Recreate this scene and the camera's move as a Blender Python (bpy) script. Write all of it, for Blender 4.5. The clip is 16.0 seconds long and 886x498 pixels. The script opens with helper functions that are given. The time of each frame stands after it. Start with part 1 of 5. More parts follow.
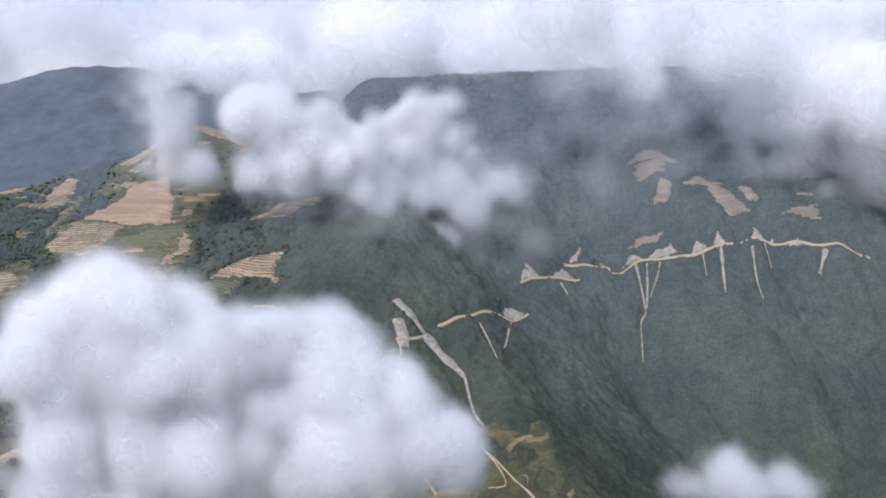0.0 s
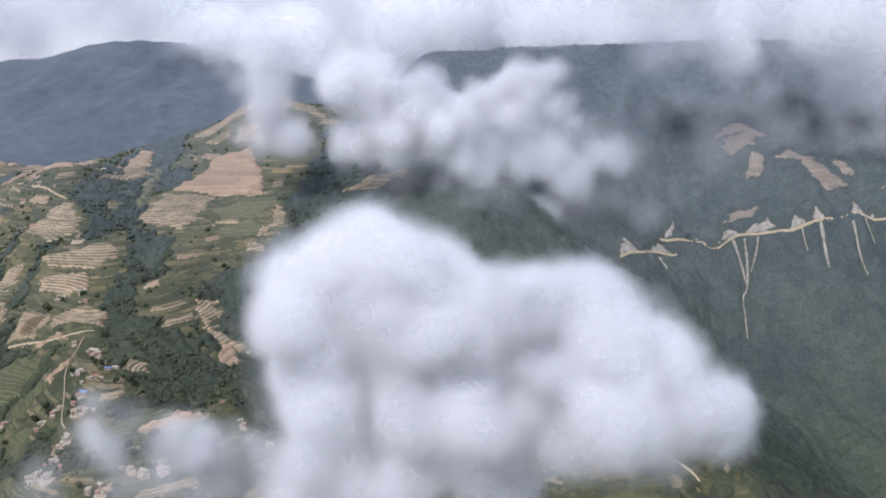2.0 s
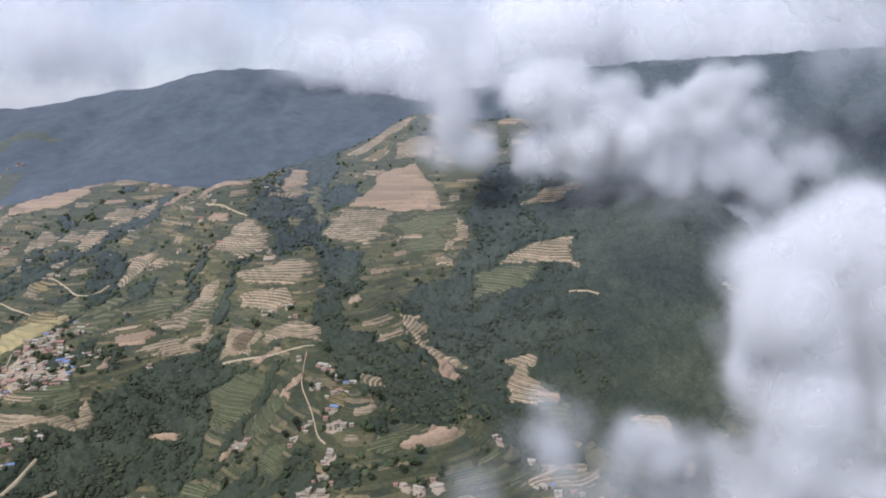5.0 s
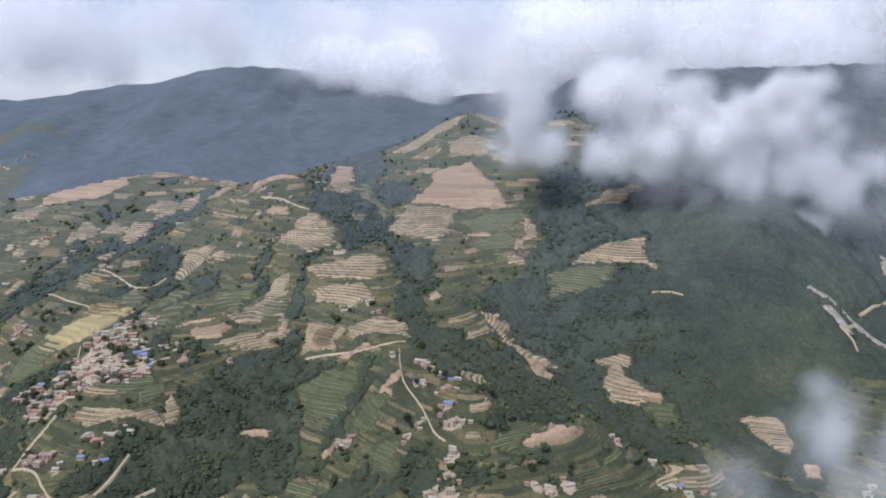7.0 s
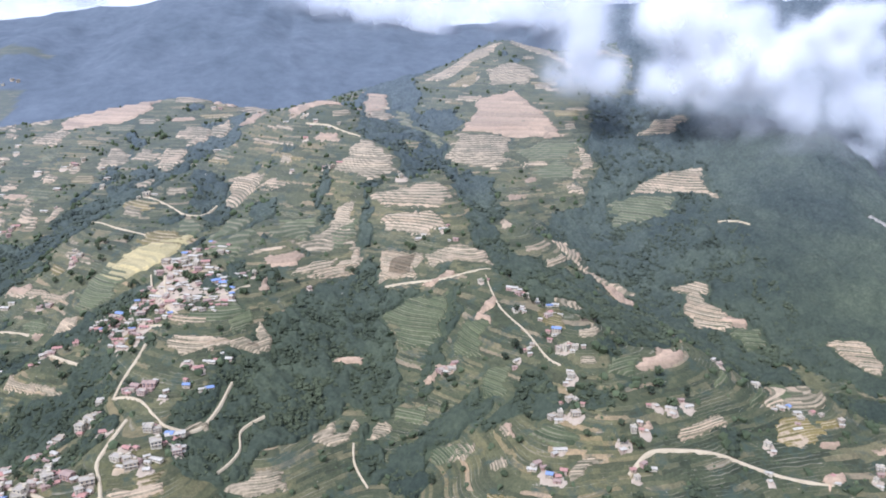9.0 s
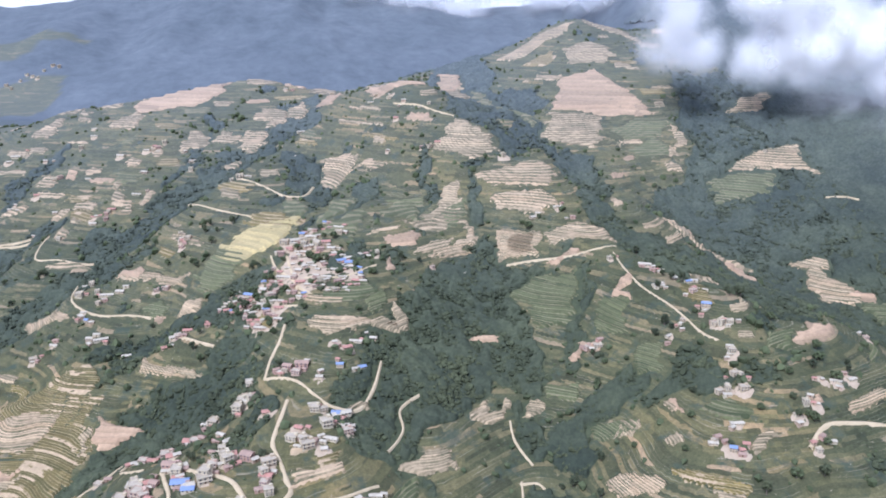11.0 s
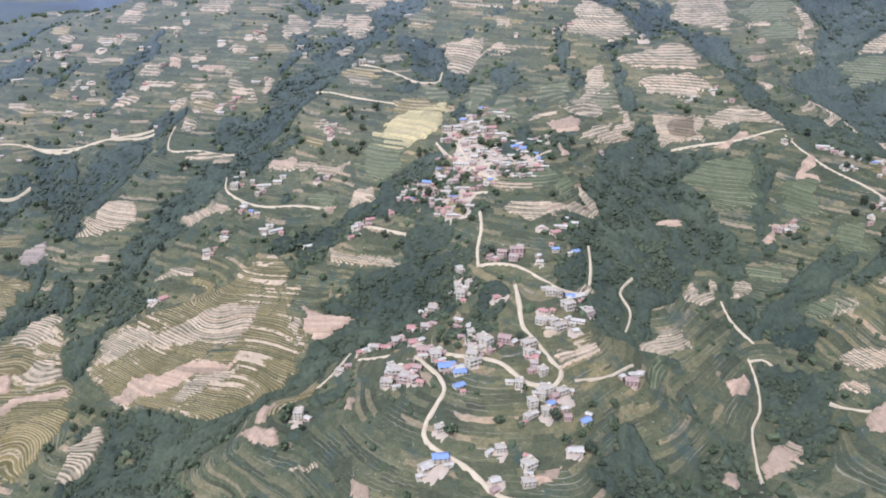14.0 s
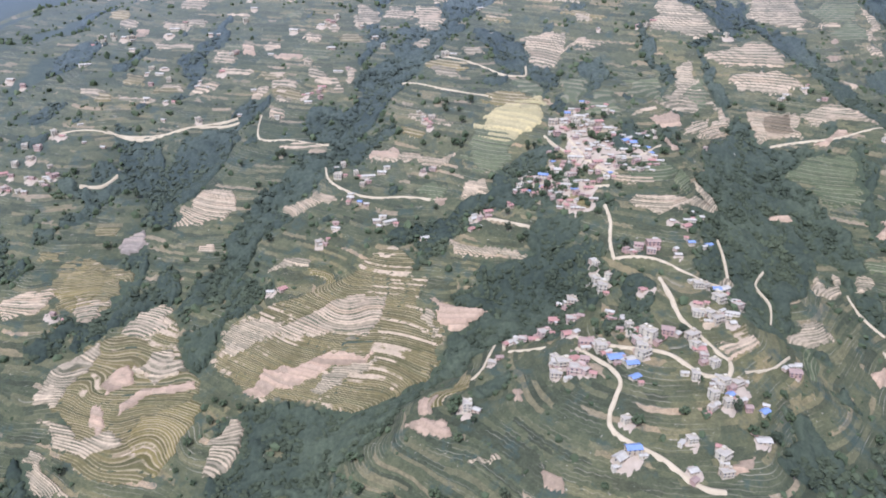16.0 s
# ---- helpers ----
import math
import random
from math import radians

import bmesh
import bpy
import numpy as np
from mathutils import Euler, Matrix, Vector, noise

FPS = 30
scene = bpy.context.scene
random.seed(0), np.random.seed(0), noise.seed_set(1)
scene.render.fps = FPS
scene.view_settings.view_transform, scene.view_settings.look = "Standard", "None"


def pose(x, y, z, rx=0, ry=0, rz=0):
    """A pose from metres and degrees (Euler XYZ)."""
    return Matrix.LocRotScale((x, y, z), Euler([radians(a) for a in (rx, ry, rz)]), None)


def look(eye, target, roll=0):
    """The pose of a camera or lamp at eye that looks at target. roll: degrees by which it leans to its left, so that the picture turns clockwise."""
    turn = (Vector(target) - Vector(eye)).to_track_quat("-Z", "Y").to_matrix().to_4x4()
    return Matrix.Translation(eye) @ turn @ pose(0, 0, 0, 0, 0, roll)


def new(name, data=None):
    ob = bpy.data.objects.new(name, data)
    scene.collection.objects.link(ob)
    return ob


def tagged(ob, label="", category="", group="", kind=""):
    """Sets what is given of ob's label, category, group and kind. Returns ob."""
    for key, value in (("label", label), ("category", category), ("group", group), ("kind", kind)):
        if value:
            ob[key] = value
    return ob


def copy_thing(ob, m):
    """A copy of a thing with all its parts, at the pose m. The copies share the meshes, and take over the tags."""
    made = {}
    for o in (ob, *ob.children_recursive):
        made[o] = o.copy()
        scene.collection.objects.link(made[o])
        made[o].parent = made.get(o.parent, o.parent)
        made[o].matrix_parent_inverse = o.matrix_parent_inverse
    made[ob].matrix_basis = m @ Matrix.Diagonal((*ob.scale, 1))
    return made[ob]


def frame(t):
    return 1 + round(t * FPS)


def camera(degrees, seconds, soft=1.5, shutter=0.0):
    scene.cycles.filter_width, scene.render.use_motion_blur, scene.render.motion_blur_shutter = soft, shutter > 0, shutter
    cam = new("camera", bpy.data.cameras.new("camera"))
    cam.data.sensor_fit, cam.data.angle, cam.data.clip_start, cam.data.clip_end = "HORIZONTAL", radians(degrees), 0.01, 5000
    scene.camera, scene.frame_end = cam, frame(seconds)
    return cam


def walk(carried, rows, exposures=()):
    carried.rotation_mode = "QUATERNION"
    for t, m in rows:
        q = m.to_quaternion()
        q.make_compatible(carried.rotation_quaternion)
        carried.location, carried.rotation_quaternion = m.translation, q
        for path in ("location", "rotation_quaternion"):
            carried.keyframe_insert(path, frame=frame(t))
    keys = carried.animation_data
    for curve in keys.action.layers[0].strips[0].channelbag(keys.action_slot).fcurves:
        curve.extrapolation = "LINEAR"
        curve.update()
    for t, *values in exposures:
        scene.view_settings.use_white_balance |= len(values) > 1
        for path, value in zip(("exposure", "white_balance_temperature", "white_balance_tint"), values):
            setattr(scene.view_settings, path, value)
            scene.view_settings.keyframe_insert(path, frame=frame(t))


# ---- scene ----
cam = camera(59.8, 16.0, soft=1.9)
METRES, EYE, TILT, LEAN, TURN = 560.0, 320.0, -12.0, 1.0, 0.0
ROWS = [
    (0.0, 0.0, 0.0, 0.0, 0.0, 0.0, -0.0),
    (0.5, -0.0311, 0.0061, -0.0044, 0.01, -0.13, 0.37),
    (1.0, -0.062, 0.0107, -0.0077, -0.01, -0.41, 0.39),
    (1.5, -0.0913, 0.0145, -0.0096, 0.08, -0.82, 0.09),
    (2.0, -0.1216, 0.02, -0.0128, 0.25, -1.29, -0.25),
    (2.5, -0.1525, 0.0234, -0.0166, 0.38, -1.24, -0.74),
    (3.0, -0.1832, 0.0299, -0.0196, 0.82, -0.64, -1.13),
    (3.5, -0.2145, 0.0328, -0.023, 0.83, -0.14, -1.0),
    (4.0, -0.2427, 0.0366, -0.0254, 0.87, 0.94, -0.97),
    (4.5, -0.2732, 0.0391, -0.0286, 1.75, 1.73, 0.49),
    (5.0, -0.3042, 0.0432, -0.0315, 3.2, 0.86, 0.43),
    (7.5, -0.4582, 0.0608, -0.0492, -0.85, 1.71, -1.28),
    (8.0, -0.4894, 0.0646, -0.0523, -2.47, -1.64, -1.27),
    (8.5, -0.5197, 0.0661, -0.0545, -2.62, -2.82, -1.14),
    (9.0, -0.5508, 0.0693, -0.0573, -2.85, -3.0, -1.06),
    (9.5, -0.5817, 0.0726, -0.0604, -3.0, -3.52, -0.76),
    (12.0, -0.7356, 0.0913, -0.0737, -4.09, -4.19, -0.19),
    (12.5, -0.7666, 0.095, -0.0759, -4.43, -5.26, 0.18),
    (13.0, -0.7976, 0.0996, -0.0785, -4.86, -7.64, 0.62),
    (13.5, -0.8284, 0.1043, -0.0808, -5.84, -9.91, 0.33),
    (14.0, -0.8592, 0.1078, -0.0814, -6.33, -11.38, -0.09),
    (14.5, -0.8905, 0.1124, -0.0832, -6.69, -11.77, -0.29),
    (15.0, -0.922, 0.1178, -0.0849, -7.41, -11.8, -0.5),
    (15.5, -0.9554, 0.1218, -0.0869, -8.28, -11.43, -0.92),
    (16.0, -0.9865, 0.1278, -0.0882, -8.89, -11.51, -1.2),
]
walk(cam, [(t, pose(0, 0, EYE, TILT, LEAN, TURN) @ pose(METRES * x, METRES * y, METRES * z, 90 + pitch, roll, yaw)) for t, x, y, z, yaw, pitch, roll in ROWS], exposures=[(0.0, 0.06, 5700, 15), (2.0, 0.03, 5700, 15), (3.5, -0.02, 5680, 15), (5.0, -0.06, 5650, 14), (7.4, 0.02, 5500, 13), (8.2, 0.47, 5250, 13), (9.0, 0.66, 5180, 16), (12.5, 0.62, 5220, 17), (16.0, 0.68, 5120, 19)])

# ---- light and sky ----
scene.cycles.transparent_max_bounces, scene.cycles.max_bounces, scene.cycles.diffuse_bounces, scene.cycles.transmission_bounces = 96, 30, 26, 26
SUN_AZIMUTH, SUN_HEIGHT = 215.0, 52.0
world = bpy.data.worlds.new("sky")
scene.world = world
world.use_nodes = True
wn, wl = world.node_tree.nodes, world.node_tree.links
wn.clear()
sky = wn.new("ShaderNodeTexSky")
sky.sky_type, sky.sun_disc = "NISHITA", False
sky.sun_elevation, sky.sun_rotation = radians(SUN_HEIGHT), radians(SUN_AZIMUTH)
sky_light = wn.new("ShaderNodeBackground")
sky_light.inputs["Strength"].default_value = 0.05
wl.new(sky.outputs[0], sky_light.inputs["Color"])
overcast = wn.new("ShaderNodeBackground")
overcast_coord = wn.new("ShaderNodeTexCoord")
overcast_map = wn.new("ShaderNodeMapping")
overcast_map.inputs["Scale"].default_value = (1.0, 1.0, 2.6)
overcast_noise = wn.new("ShaderNodeTexNoise")
overcast_noise.inputs["Scale"].default_value, overcast_noise.inputs["Detail"].default_value = 3.2, 7.0
overcast_noise.inputs["Roughness"].default_value = 0.55
overcast_ramp = wn.new("ShaderNodeValToRGB")
overcast_ramp.color_ramp.elements[0].position, overcast_ramp.color_ramp.elements[1].position = 0.33, 0.68
overcast_ramp.color_ramp.elements[0].color = (0.50, 0.485, 0.54, 1)
overcast_ramp.color_ramp.elements[1].color = (0.79, 0.765, 0.80, 1)
wl.new(overcast_coord.outputs["Generated"], overcast_map.inputs[0])
wl.new(overcast_map.outputs[0], overcast_noise.inputs["Vector"])
wl.new(overcast_noise.outputs["Fac"], overcast_ramp.inputs[0])
wl.new(overcast_ramp.outputs[0], overcast.inputs["Color"])
overcast.inputs["Strength"].default_value = 0.72
both = wn.new("ShaderNodeAddShader")
wo = wn.new("ShaderNodeOutputWorld")
wl.new(sky_light.outputs[0], both.inputs[0])
wl.new(overcast.outputs[0], both.inputs[1])
wl.new(both.outputs[0], wo.inputs[0])

sun = new("sun", bpy.data.lights.new("sun", "SUN"))
sun.data.energy, sun.data.angle, sun.data.color = 2.7, radians(10), (1.0, 0.95, 0.88)
sun_from = Vector((math.sin(radians(SUN_AZIMUTH)) * math.cos(radians(SUN_HEIGHT)), math.cos(radians(SUN_AZIMUTH)) * math.cos(radians(SUN_HEIGHT)), math.sin(radians(SUN_HEIGHT))))
sun.matrix_world = look(tuple(900 * sun_from), (0, 0, 0))


# ---- materials ----
class Shade:
    """A small builder of procedural materials."""

    def __init__(self, name, rough=0.9, spec=0.15):
        self.mat = bpy.data.materials.new(name)
        self.mat.use_nodes = True
        self.n, self.l = self.mat.node_tree.nodes, self.mat.node_tree.links
        self.b = self.n["Principled BSDF"]
        self.b.inputs["Roughness"].default_value = rough
        self.b.inputs["Specular IOR Level"].default_value = spec
        self.geo = self.n.new("ShaderNodeNewGeometry")

    def noise(self, scale, detail=4.0, rough=0.55, stretch=(1, 1, 1)):
        m = self.n.new("ShaderNodeMapping")
        m.inputs["Scale"].default_value = stretch
        self.l.new(self.geo.outputs["Position"], m.inputs[0])
        t = self.n.new("ShaderNodeTexNoise")
        t.inputs["Scale"].default_value, t.inputs["Detail"].default_value, t.inputs["Roughness"].default_value = scale, detail, rough
        self.l.new(m.outputs[0], t.inputs["Vector"])
        return t.outputs["Fac"]

    def ramp(self, fac, stops):
        r = self.n.new("ShaderNodeValToRGB")
        while len(r.color_ramp.elements) < len(stops):
            r.color_ramp.elements.new(0.5)
        for e, (p, c) in zip(r.color_ramp.elements, stops):
            e.position, e.color = p, (*c, 1) if not isinstance(c, float) else (c, c, c, 1)
        self.l.new(fac, r.inputs[0])
        return r.outputs[0]

    def mix(self, fac, a, b, kind="MIX"):
        m = self.n.new("ShaderNodeMix")
        m.data_type, m.blend_type = "RGBA", kind
        for value, at in ((fac, 0), (a, 6), (b, 7)):
            if hasattr(value, "is_linked"):
                self.l.new(value, m.inputs[at])
            else:
                m.inputs[at].default_value = value if at == 0 else (*value, 1)
        return m.outputs[2]

    def math(self, op, a, b=0.0):
        m = self.n.new("ShaderNodeMath")
        m.operation = op
        for value, at in ((a, 0), (b, 1)):
            if hasattr(value, "is_linked"):
                self.l.new(value, m.inputs[at])
            else:
                m.inputs[at].default_value = value
        return m.outputs[0]

    def plots(self, along, level_step):
        """A random number for each small plot of land, long along the contour and narrow up the slope."""
        sep, comb, cells = self.n.new("ShaderNodeSeparateXYZ"), self.n.new("ShaderNodeCombineXYZ"), self.n.new("ShaderNodeTexVoronoi")
        self.l.new(self.geo.outputs["Position"], sep.inputs[0])
        wave = self.math("MULTIPLY", self.noise(0.05, 3), 1.6)
        self.l.new(self.math("ADD", self.math("DIVIDE", sep.outputs["X"], along), wave), comb.inputs["X"])
        self.l.new(self.math("FLOOR", self.math("DIVIDE", self.attribute("level"), level_step)), comb.inputs["Y"])
        self.l.new(self.math("DIVIDE", sep.outputs["Y"], along * 3), comb.inputs["Z"])
        cells.inputs["Scale"].default_value = 1.0
        self.l.new(comb.outputs[0], cells.inputs["Vector"])
        out = self.n.new("ShaderNodeSeparateColor")
        self.l.new(cells.outputs["Color"], out.inputs[0])
        return out.outputs[0], out.outputs[1]

    def attribute(self, name):
        a = self.n.new("ShaderNodeAttribute")
        a.attribute_name = name
        return a.outputs["Fac"]

    def colour(self, c):
        if hasattr(c, "is_linked"):
            self.l.new(c, self.b.inputs["Base Color"])
        else:
            self.b.inputs["Base Color"].default_value = (*c, 1)

    def bump(self, fac, distance, strength=0.6):
        b = self.n.new("ShaderNodeBump")
        b.inputs["Distance"].default_value, b.inputs["Strength"].default_value = distance, strength
        self.l.new(fac, b.inputs["Height"])
        self.l.new(b.outputs[0], self.b.inputs["Normal"])


STEP = 1.5


def ground_material():
    """Green cropland in narrow plots with thin pale terrace edges, and a dark leafy floor under the woods."""
    s = Shade("ground_cover")
    one, two = s.plots(15.0, STEP * 0.6)
    crop = s.ramp(one, [(0.0, (0.060, 0.063, 0.036)), (0.30, (0.076, 0.081, 0.044)), (0.60, (0.095, 0.097, 0.050)), (0.83, (0.129, 0.120, 0.062)), (0.95, (0.182, 0.150, 0.080)), (1.0, (0.30, 0.225, 0.14))])
    wide = s.ramp(s.noise(0.012, 4), [(0.30, (0.66, 0.72, 0.72)), (0.50, (0.92, 0.93, 0.92)), (0.70, (1.30, 1.18, 1.02))])
    crop = s.mix(1.0, crop, wide, "MULTIPLY")
    fine = s.ramp(s.noise(0.32, 8, 0.8), [(0.32, (0.66, 0.69, 0.70)), (0.68, (1.32, 1.28, 1.25))])
    crop = s.mix(1.0, crop, fine, "MULTIPLY")
    crumbs = s.ramp(s.noise(1.3, 4, 0.7), [(0.32, (0.82, 0.83, 0.83)), (0.5, (1.0, 1.0, 1.0)), (0.68, (1.2, 1.18, 1.16))])
    crop = s.mix(1.0, crop, crumbs, "MULTIPLY")
    edge = s.math("FRACT", s.math("DIVIDE", s.attribute("level"), STEP * 0.5))
    line = s.ramp(edge, [(0.0, 1.0), (0.08, 1.0), (0.24, 0.0), (1.0, 0.0)])
    patch = s.ramp(s.noise(0.045, 6, 0.7), [(0.46, 0.0), (0.62, 1.0)])
    line = s.math("MULTIPLY", s.math("MULTIPLY", line, patch), s.attribute("farmed"))
    line = s.math("MULTIPLY", line, s.ramp(two, [(0.2, 0.03), (0.9, 0.48)]))
    crop = s.mix(line, crop, (0.40, 0.345, 0.25))
    weeds = s.ramp(s.noise(0.11, 6, 0.7), [(0.53, 0.0), (0.64, 1.0)])
    crop = s.mix(s.math("MULTIPLY", weeds, 0.65), crop, (0.050, 0.070, 0.055))
    bare = s.ramp(s.noise(0.22, 6, 0.75, (0.6, 1, 3)), [(0.64, 0.0), (0.70, 1.0)])
    crop = s.mix(s.math("MULTIPLY", bare, 0.7), crop, (0.40, 0.335, 0.25))
    specks = s.ramp(s.noise(0.75, 3, 0.6), [(0.70, 0.0), (0.75, 1.0)])
    crop = s.mix(s.math("MULTIPLY", specks, 0.7), crop, (0.46, 0.40, 0.31))
    # Aerial haze mixed into the crop colour, more with distance up the slope.
    crop = s.mix(s.math("MULTIPLY", s.attribute("haze_share"), 0.55), crop, (0.158, 0.172, 0.160))
    floor = s.ramp(s.noise(0.25, 8, 0.75), [(0.3, (0.034, 0.044, 0.027)), (0.7, (0.084, 0.096, 0.052))])
    # Far forest in grey-blue, the haze of distance put into its base colour.
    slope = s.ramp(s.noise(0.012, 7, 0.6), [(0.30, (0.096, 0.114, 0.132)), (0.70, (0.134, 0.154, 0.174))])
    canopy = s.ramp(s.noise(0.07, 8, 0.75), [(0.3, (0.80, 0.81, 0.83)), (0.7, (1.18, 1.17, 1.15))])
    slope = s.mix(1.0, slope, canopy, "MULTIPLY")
    # The same painted haze over the woodland floor.
    floor = s.mix(s.attribute("haze_share"), floor, (0.099, 0.116, 0.116))
    floor = s.mix(s.attribute("far_haze"), floor, slope)
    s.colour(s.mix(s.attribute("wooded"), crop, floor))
    s.bump(s.noise(0.35, 5, 0.7), 0.8)
    return s.mat


def field_material(name, tread, tread_b, riser, line_share, line_mix, step, harvested=0.0):
    """One tone for each strip and plot, with darker or lighter risers between the strips."""
    s = Shade(name)
    one, two = s.plots(58.0, step)
    base = s.mix(one, tread, tread_b)
    if harvested:
        cut_strip = s.ramp(s.math("ADD", s.math("MULTIPLY", two, 0.28), s.math("MULTIPLY", s.noise(0.034, 5, 0.6), 1.15)), [(0.99 - harvested, 0.0), (1.03 - harvested, 1.0)])
        base = s.mix(cut_strip, base, (0.37, 0.285, 0.185))
    strip = s.ramp(two, [(0.0, (0.74, 0.76, 0.76)), (0.5, (1.0, 1.0, 1.0)), (1.0, (1.2, 1.17, 1.14))])
    base = s.mix(1.0, base, strip, "MULTIPLY")
    fine = s.ramp(s.noise(0.5, 6, 0.75), [(0.3, (0.72, 0.73, 0.73)), (0.7, (1.22, 1.21, 1.2))])
    base = s.mix(1.0, base, fine, "MULTIPLY")
    edge = s.math("FRACT", s.math("DIVIDE", s.attribute("level"), step))
    line = s.ramp(edge, [(0.0, 1.0), (line_share, 1.0), (line_share + 0.12, 0.0), (1.0, 0.0)])
    line = s.math("MULTIPLY", line, s.ramp(s.noise(0.10, 4, 0.65), [(0.30, 0.0), (0.56, 1.0)]))
    base = s.mix(s.math("MULTIPLY", line, line_mix), base, riser)
    tufts = s.ramp(s.noise(0.2, 5, 0.7), [(0.62, 0.0), (0.70, 1.0)])
    base = s.mix(s.math("MULTIPLY", tufts, 0.55), base, (0.12, 0.125, 0.08))
    # Painted haze: far fields fade to a pale grey in their base colour.
    s.colour(s.mix(s.math("MULTIPLY", s.attribute("haze_share"), 0.42), base, (0.30, 0.275, 0.250)))
    s.bump(s.noise(1.2, 5, 0.7), 0.3)
    return s.mat


def mottled(name, a, b, scale=0.3, rough=0.9, bump=0.05, island=0.0, spec=0.15, leafy=False):
    s = Shade(name, rough, spec)
    c = s.mix(s.ramp(s.noise(scale, 5, 0.65), [(0.34, 0.0), (0.66, 1.0)]), a, b)
    if island:
        shift = s.ramp(s.geo.outputs["Random Per Island"], [(0.0, (1 - island,) * 3), (1.0, (1 + island,) * 3)])
        c = s.mix(1.0, c, shift, "MULTIPLY")
    if leafy:
        # Crowns take a grey-blue haze tone in their colour, more farther up.
        c = s.mix(s.attribute("haze_share"), c, (0.099, 0.116, 0.116))
        c = s.mix(1.0, c, s.ramp(s.noise(0.5, 6, 0.8), [(0.3, (0.80, 0.81, 0.82)), (0.7, (1.20, 1.19, 1.17))]), "MULTIPLY")
        s.bump(s.noise(0.9, 4, 0.7), bump)
    else:
        s.bump(s.noise(scale * 6, 4, 0.7), bump)
    s.colour(c)
    return s.mat


GROUND = ground_material()
FIELD_STEP = {"olive": (1.0, 0.46), "tan": (1.2, 0.56), "pale": (1.1, 0.50), "bare": (2.4, 1.0), "brush": (1.6, 0.9), "gold": (1.0, 0.46), "sunlit_gold": (1.5, 0.9), "green": (1.2, 0.62)}
FIELD_TONES = {
    "tan": ("stubble_terrace", (0.35, 0.258, 0.160), (0.45, 0.345, 0.222), (0.085, 0.090, 0.048), 0.36, 0.96),
    # Bare soil with cloud shadow painted in as a darker tone.
    "brush": ("dry_brush", (0.235, 0.190, 0.145), (0.30, 0.24, 0.18), (0.13, 0.125, 0.09), 0.2, 0.6),
    "pale": ("pale_terrace", (0.42, 0.328, 0.208), (0.30, 0.238, 0.150), (0.095, 0.088, 0.050), 0.38, 0.95),
    "bare": ("bare_soil", (0.34, 0.240, 0.155), (0.41, 0.295, 0.193), (0.27, 0.20, 0.125), 0.14, 0.6),
    "gold": ("ripening_rice", (0.126, 0.106, 0.038), (0.190, 0.148, 0.055), (0.42, 0.33, 0.20), 0.24, 0.7, 0.10),
    "olive": ("olive_terrace", (0.100, 0.091, 0.038), (0.146, 0.116, 0.048), (0.36, 0.285, 0.165), 0.24, 0.66, 0.16),
    # Ripe rice; the patch of sunlight on it is put into the colour.
    "sunlit_gold": ("ripe_rice", (0.46, 0.37, 0.165), (0.39, 0.32, 0.155), (0.26, 0.225, 0.12), 0.24, 0.6),
    "green": ("green_terrace", (0.074, 0.088, 0.044), (0.106, 0.116, 0.056), (0.28, 0.24, 0.15), 0.20, 0.55),
}
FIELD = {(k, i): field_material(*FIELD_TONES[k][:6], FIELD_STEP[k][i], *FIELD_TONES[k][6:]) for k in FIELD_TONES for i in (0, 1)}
FIELD_WORDS = {
    "tan": "tan stubble field cut in steps on the hillside",
    "pale": "pale harvested terraces with dark grassy risers",
    "brush": "bare brown patch on the mountain, cloud shadow painted into its colour",
    "bare": "bare brown ploughed field on the slope",
    "gold": "yellow-green ripening rice terraces on the slope",
    "olive": "olive-green rice terraces with wavy pale edges",
    "sunlit_gold": "bright golden ripe rice terraces above the village, sunlight painted in",
    "green": "green crop terraces with thin pale edges",
}
DIRT = mottled("dirt_road", (0.42, 0.335, 0.21), (0.51, 0.415, 0.27), 0.25)
RUBBLE = mottled("landslide_rubble", (0.20, 0.19, 0.155), (0.47, 0.415, 0.35), 0.30, bump=0.4)
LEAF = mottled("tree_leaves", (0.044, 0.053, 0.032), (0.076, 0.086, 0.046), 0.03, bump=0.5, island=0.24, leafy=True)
LEAF_LIGHT = mottled("light_leaves", (0.056, 0.072, 0.036), (0.092, 0.108, 0.054), 0.08, bump=0.5, island=0.22)


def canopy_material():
    """Close-grown forest seen from above, with haze painted into its upper mountain colour."""
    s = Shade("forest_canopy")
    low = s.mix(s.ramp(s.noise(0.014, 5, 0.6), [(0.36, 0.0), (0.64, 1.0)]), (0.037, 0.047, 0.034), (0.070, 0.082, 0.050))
    # Grey-blue forest tone with the haze of distance in its colour.
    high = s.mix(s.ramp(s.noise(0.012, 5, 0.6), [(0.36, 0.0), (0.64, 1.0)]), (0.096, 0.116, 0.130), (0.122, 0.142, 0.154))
    c = s.mix(s.attribute("far_haze"), low, high)
    stand = s.ramp(s.noise(0.09, 6, 0.7), [(0.3, (0.80, 0.82, 0.84)), (0.7, (1.22, 1.19, 1.14))])
    c = s.mix(1.0, c, stand, "MULTIPLY")
    tips = s.ramp(s.noise(0.55, 5, 0.7), [(0.3, (0.70, 0.72, 0.74)), (0.7, (1.32, 1.30, 1.26))])
    s.colour(s.mix(1.0, c, tips, "MULTIPLY"))
    s.bump(s.noise(0.9, 4, 0.7), 0.5)
    return s.mat


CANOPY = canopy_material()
BARK = mottled("bark", (0.16, 0.13, 0.10), (0.11, 0.09, 0.07), 1.0)


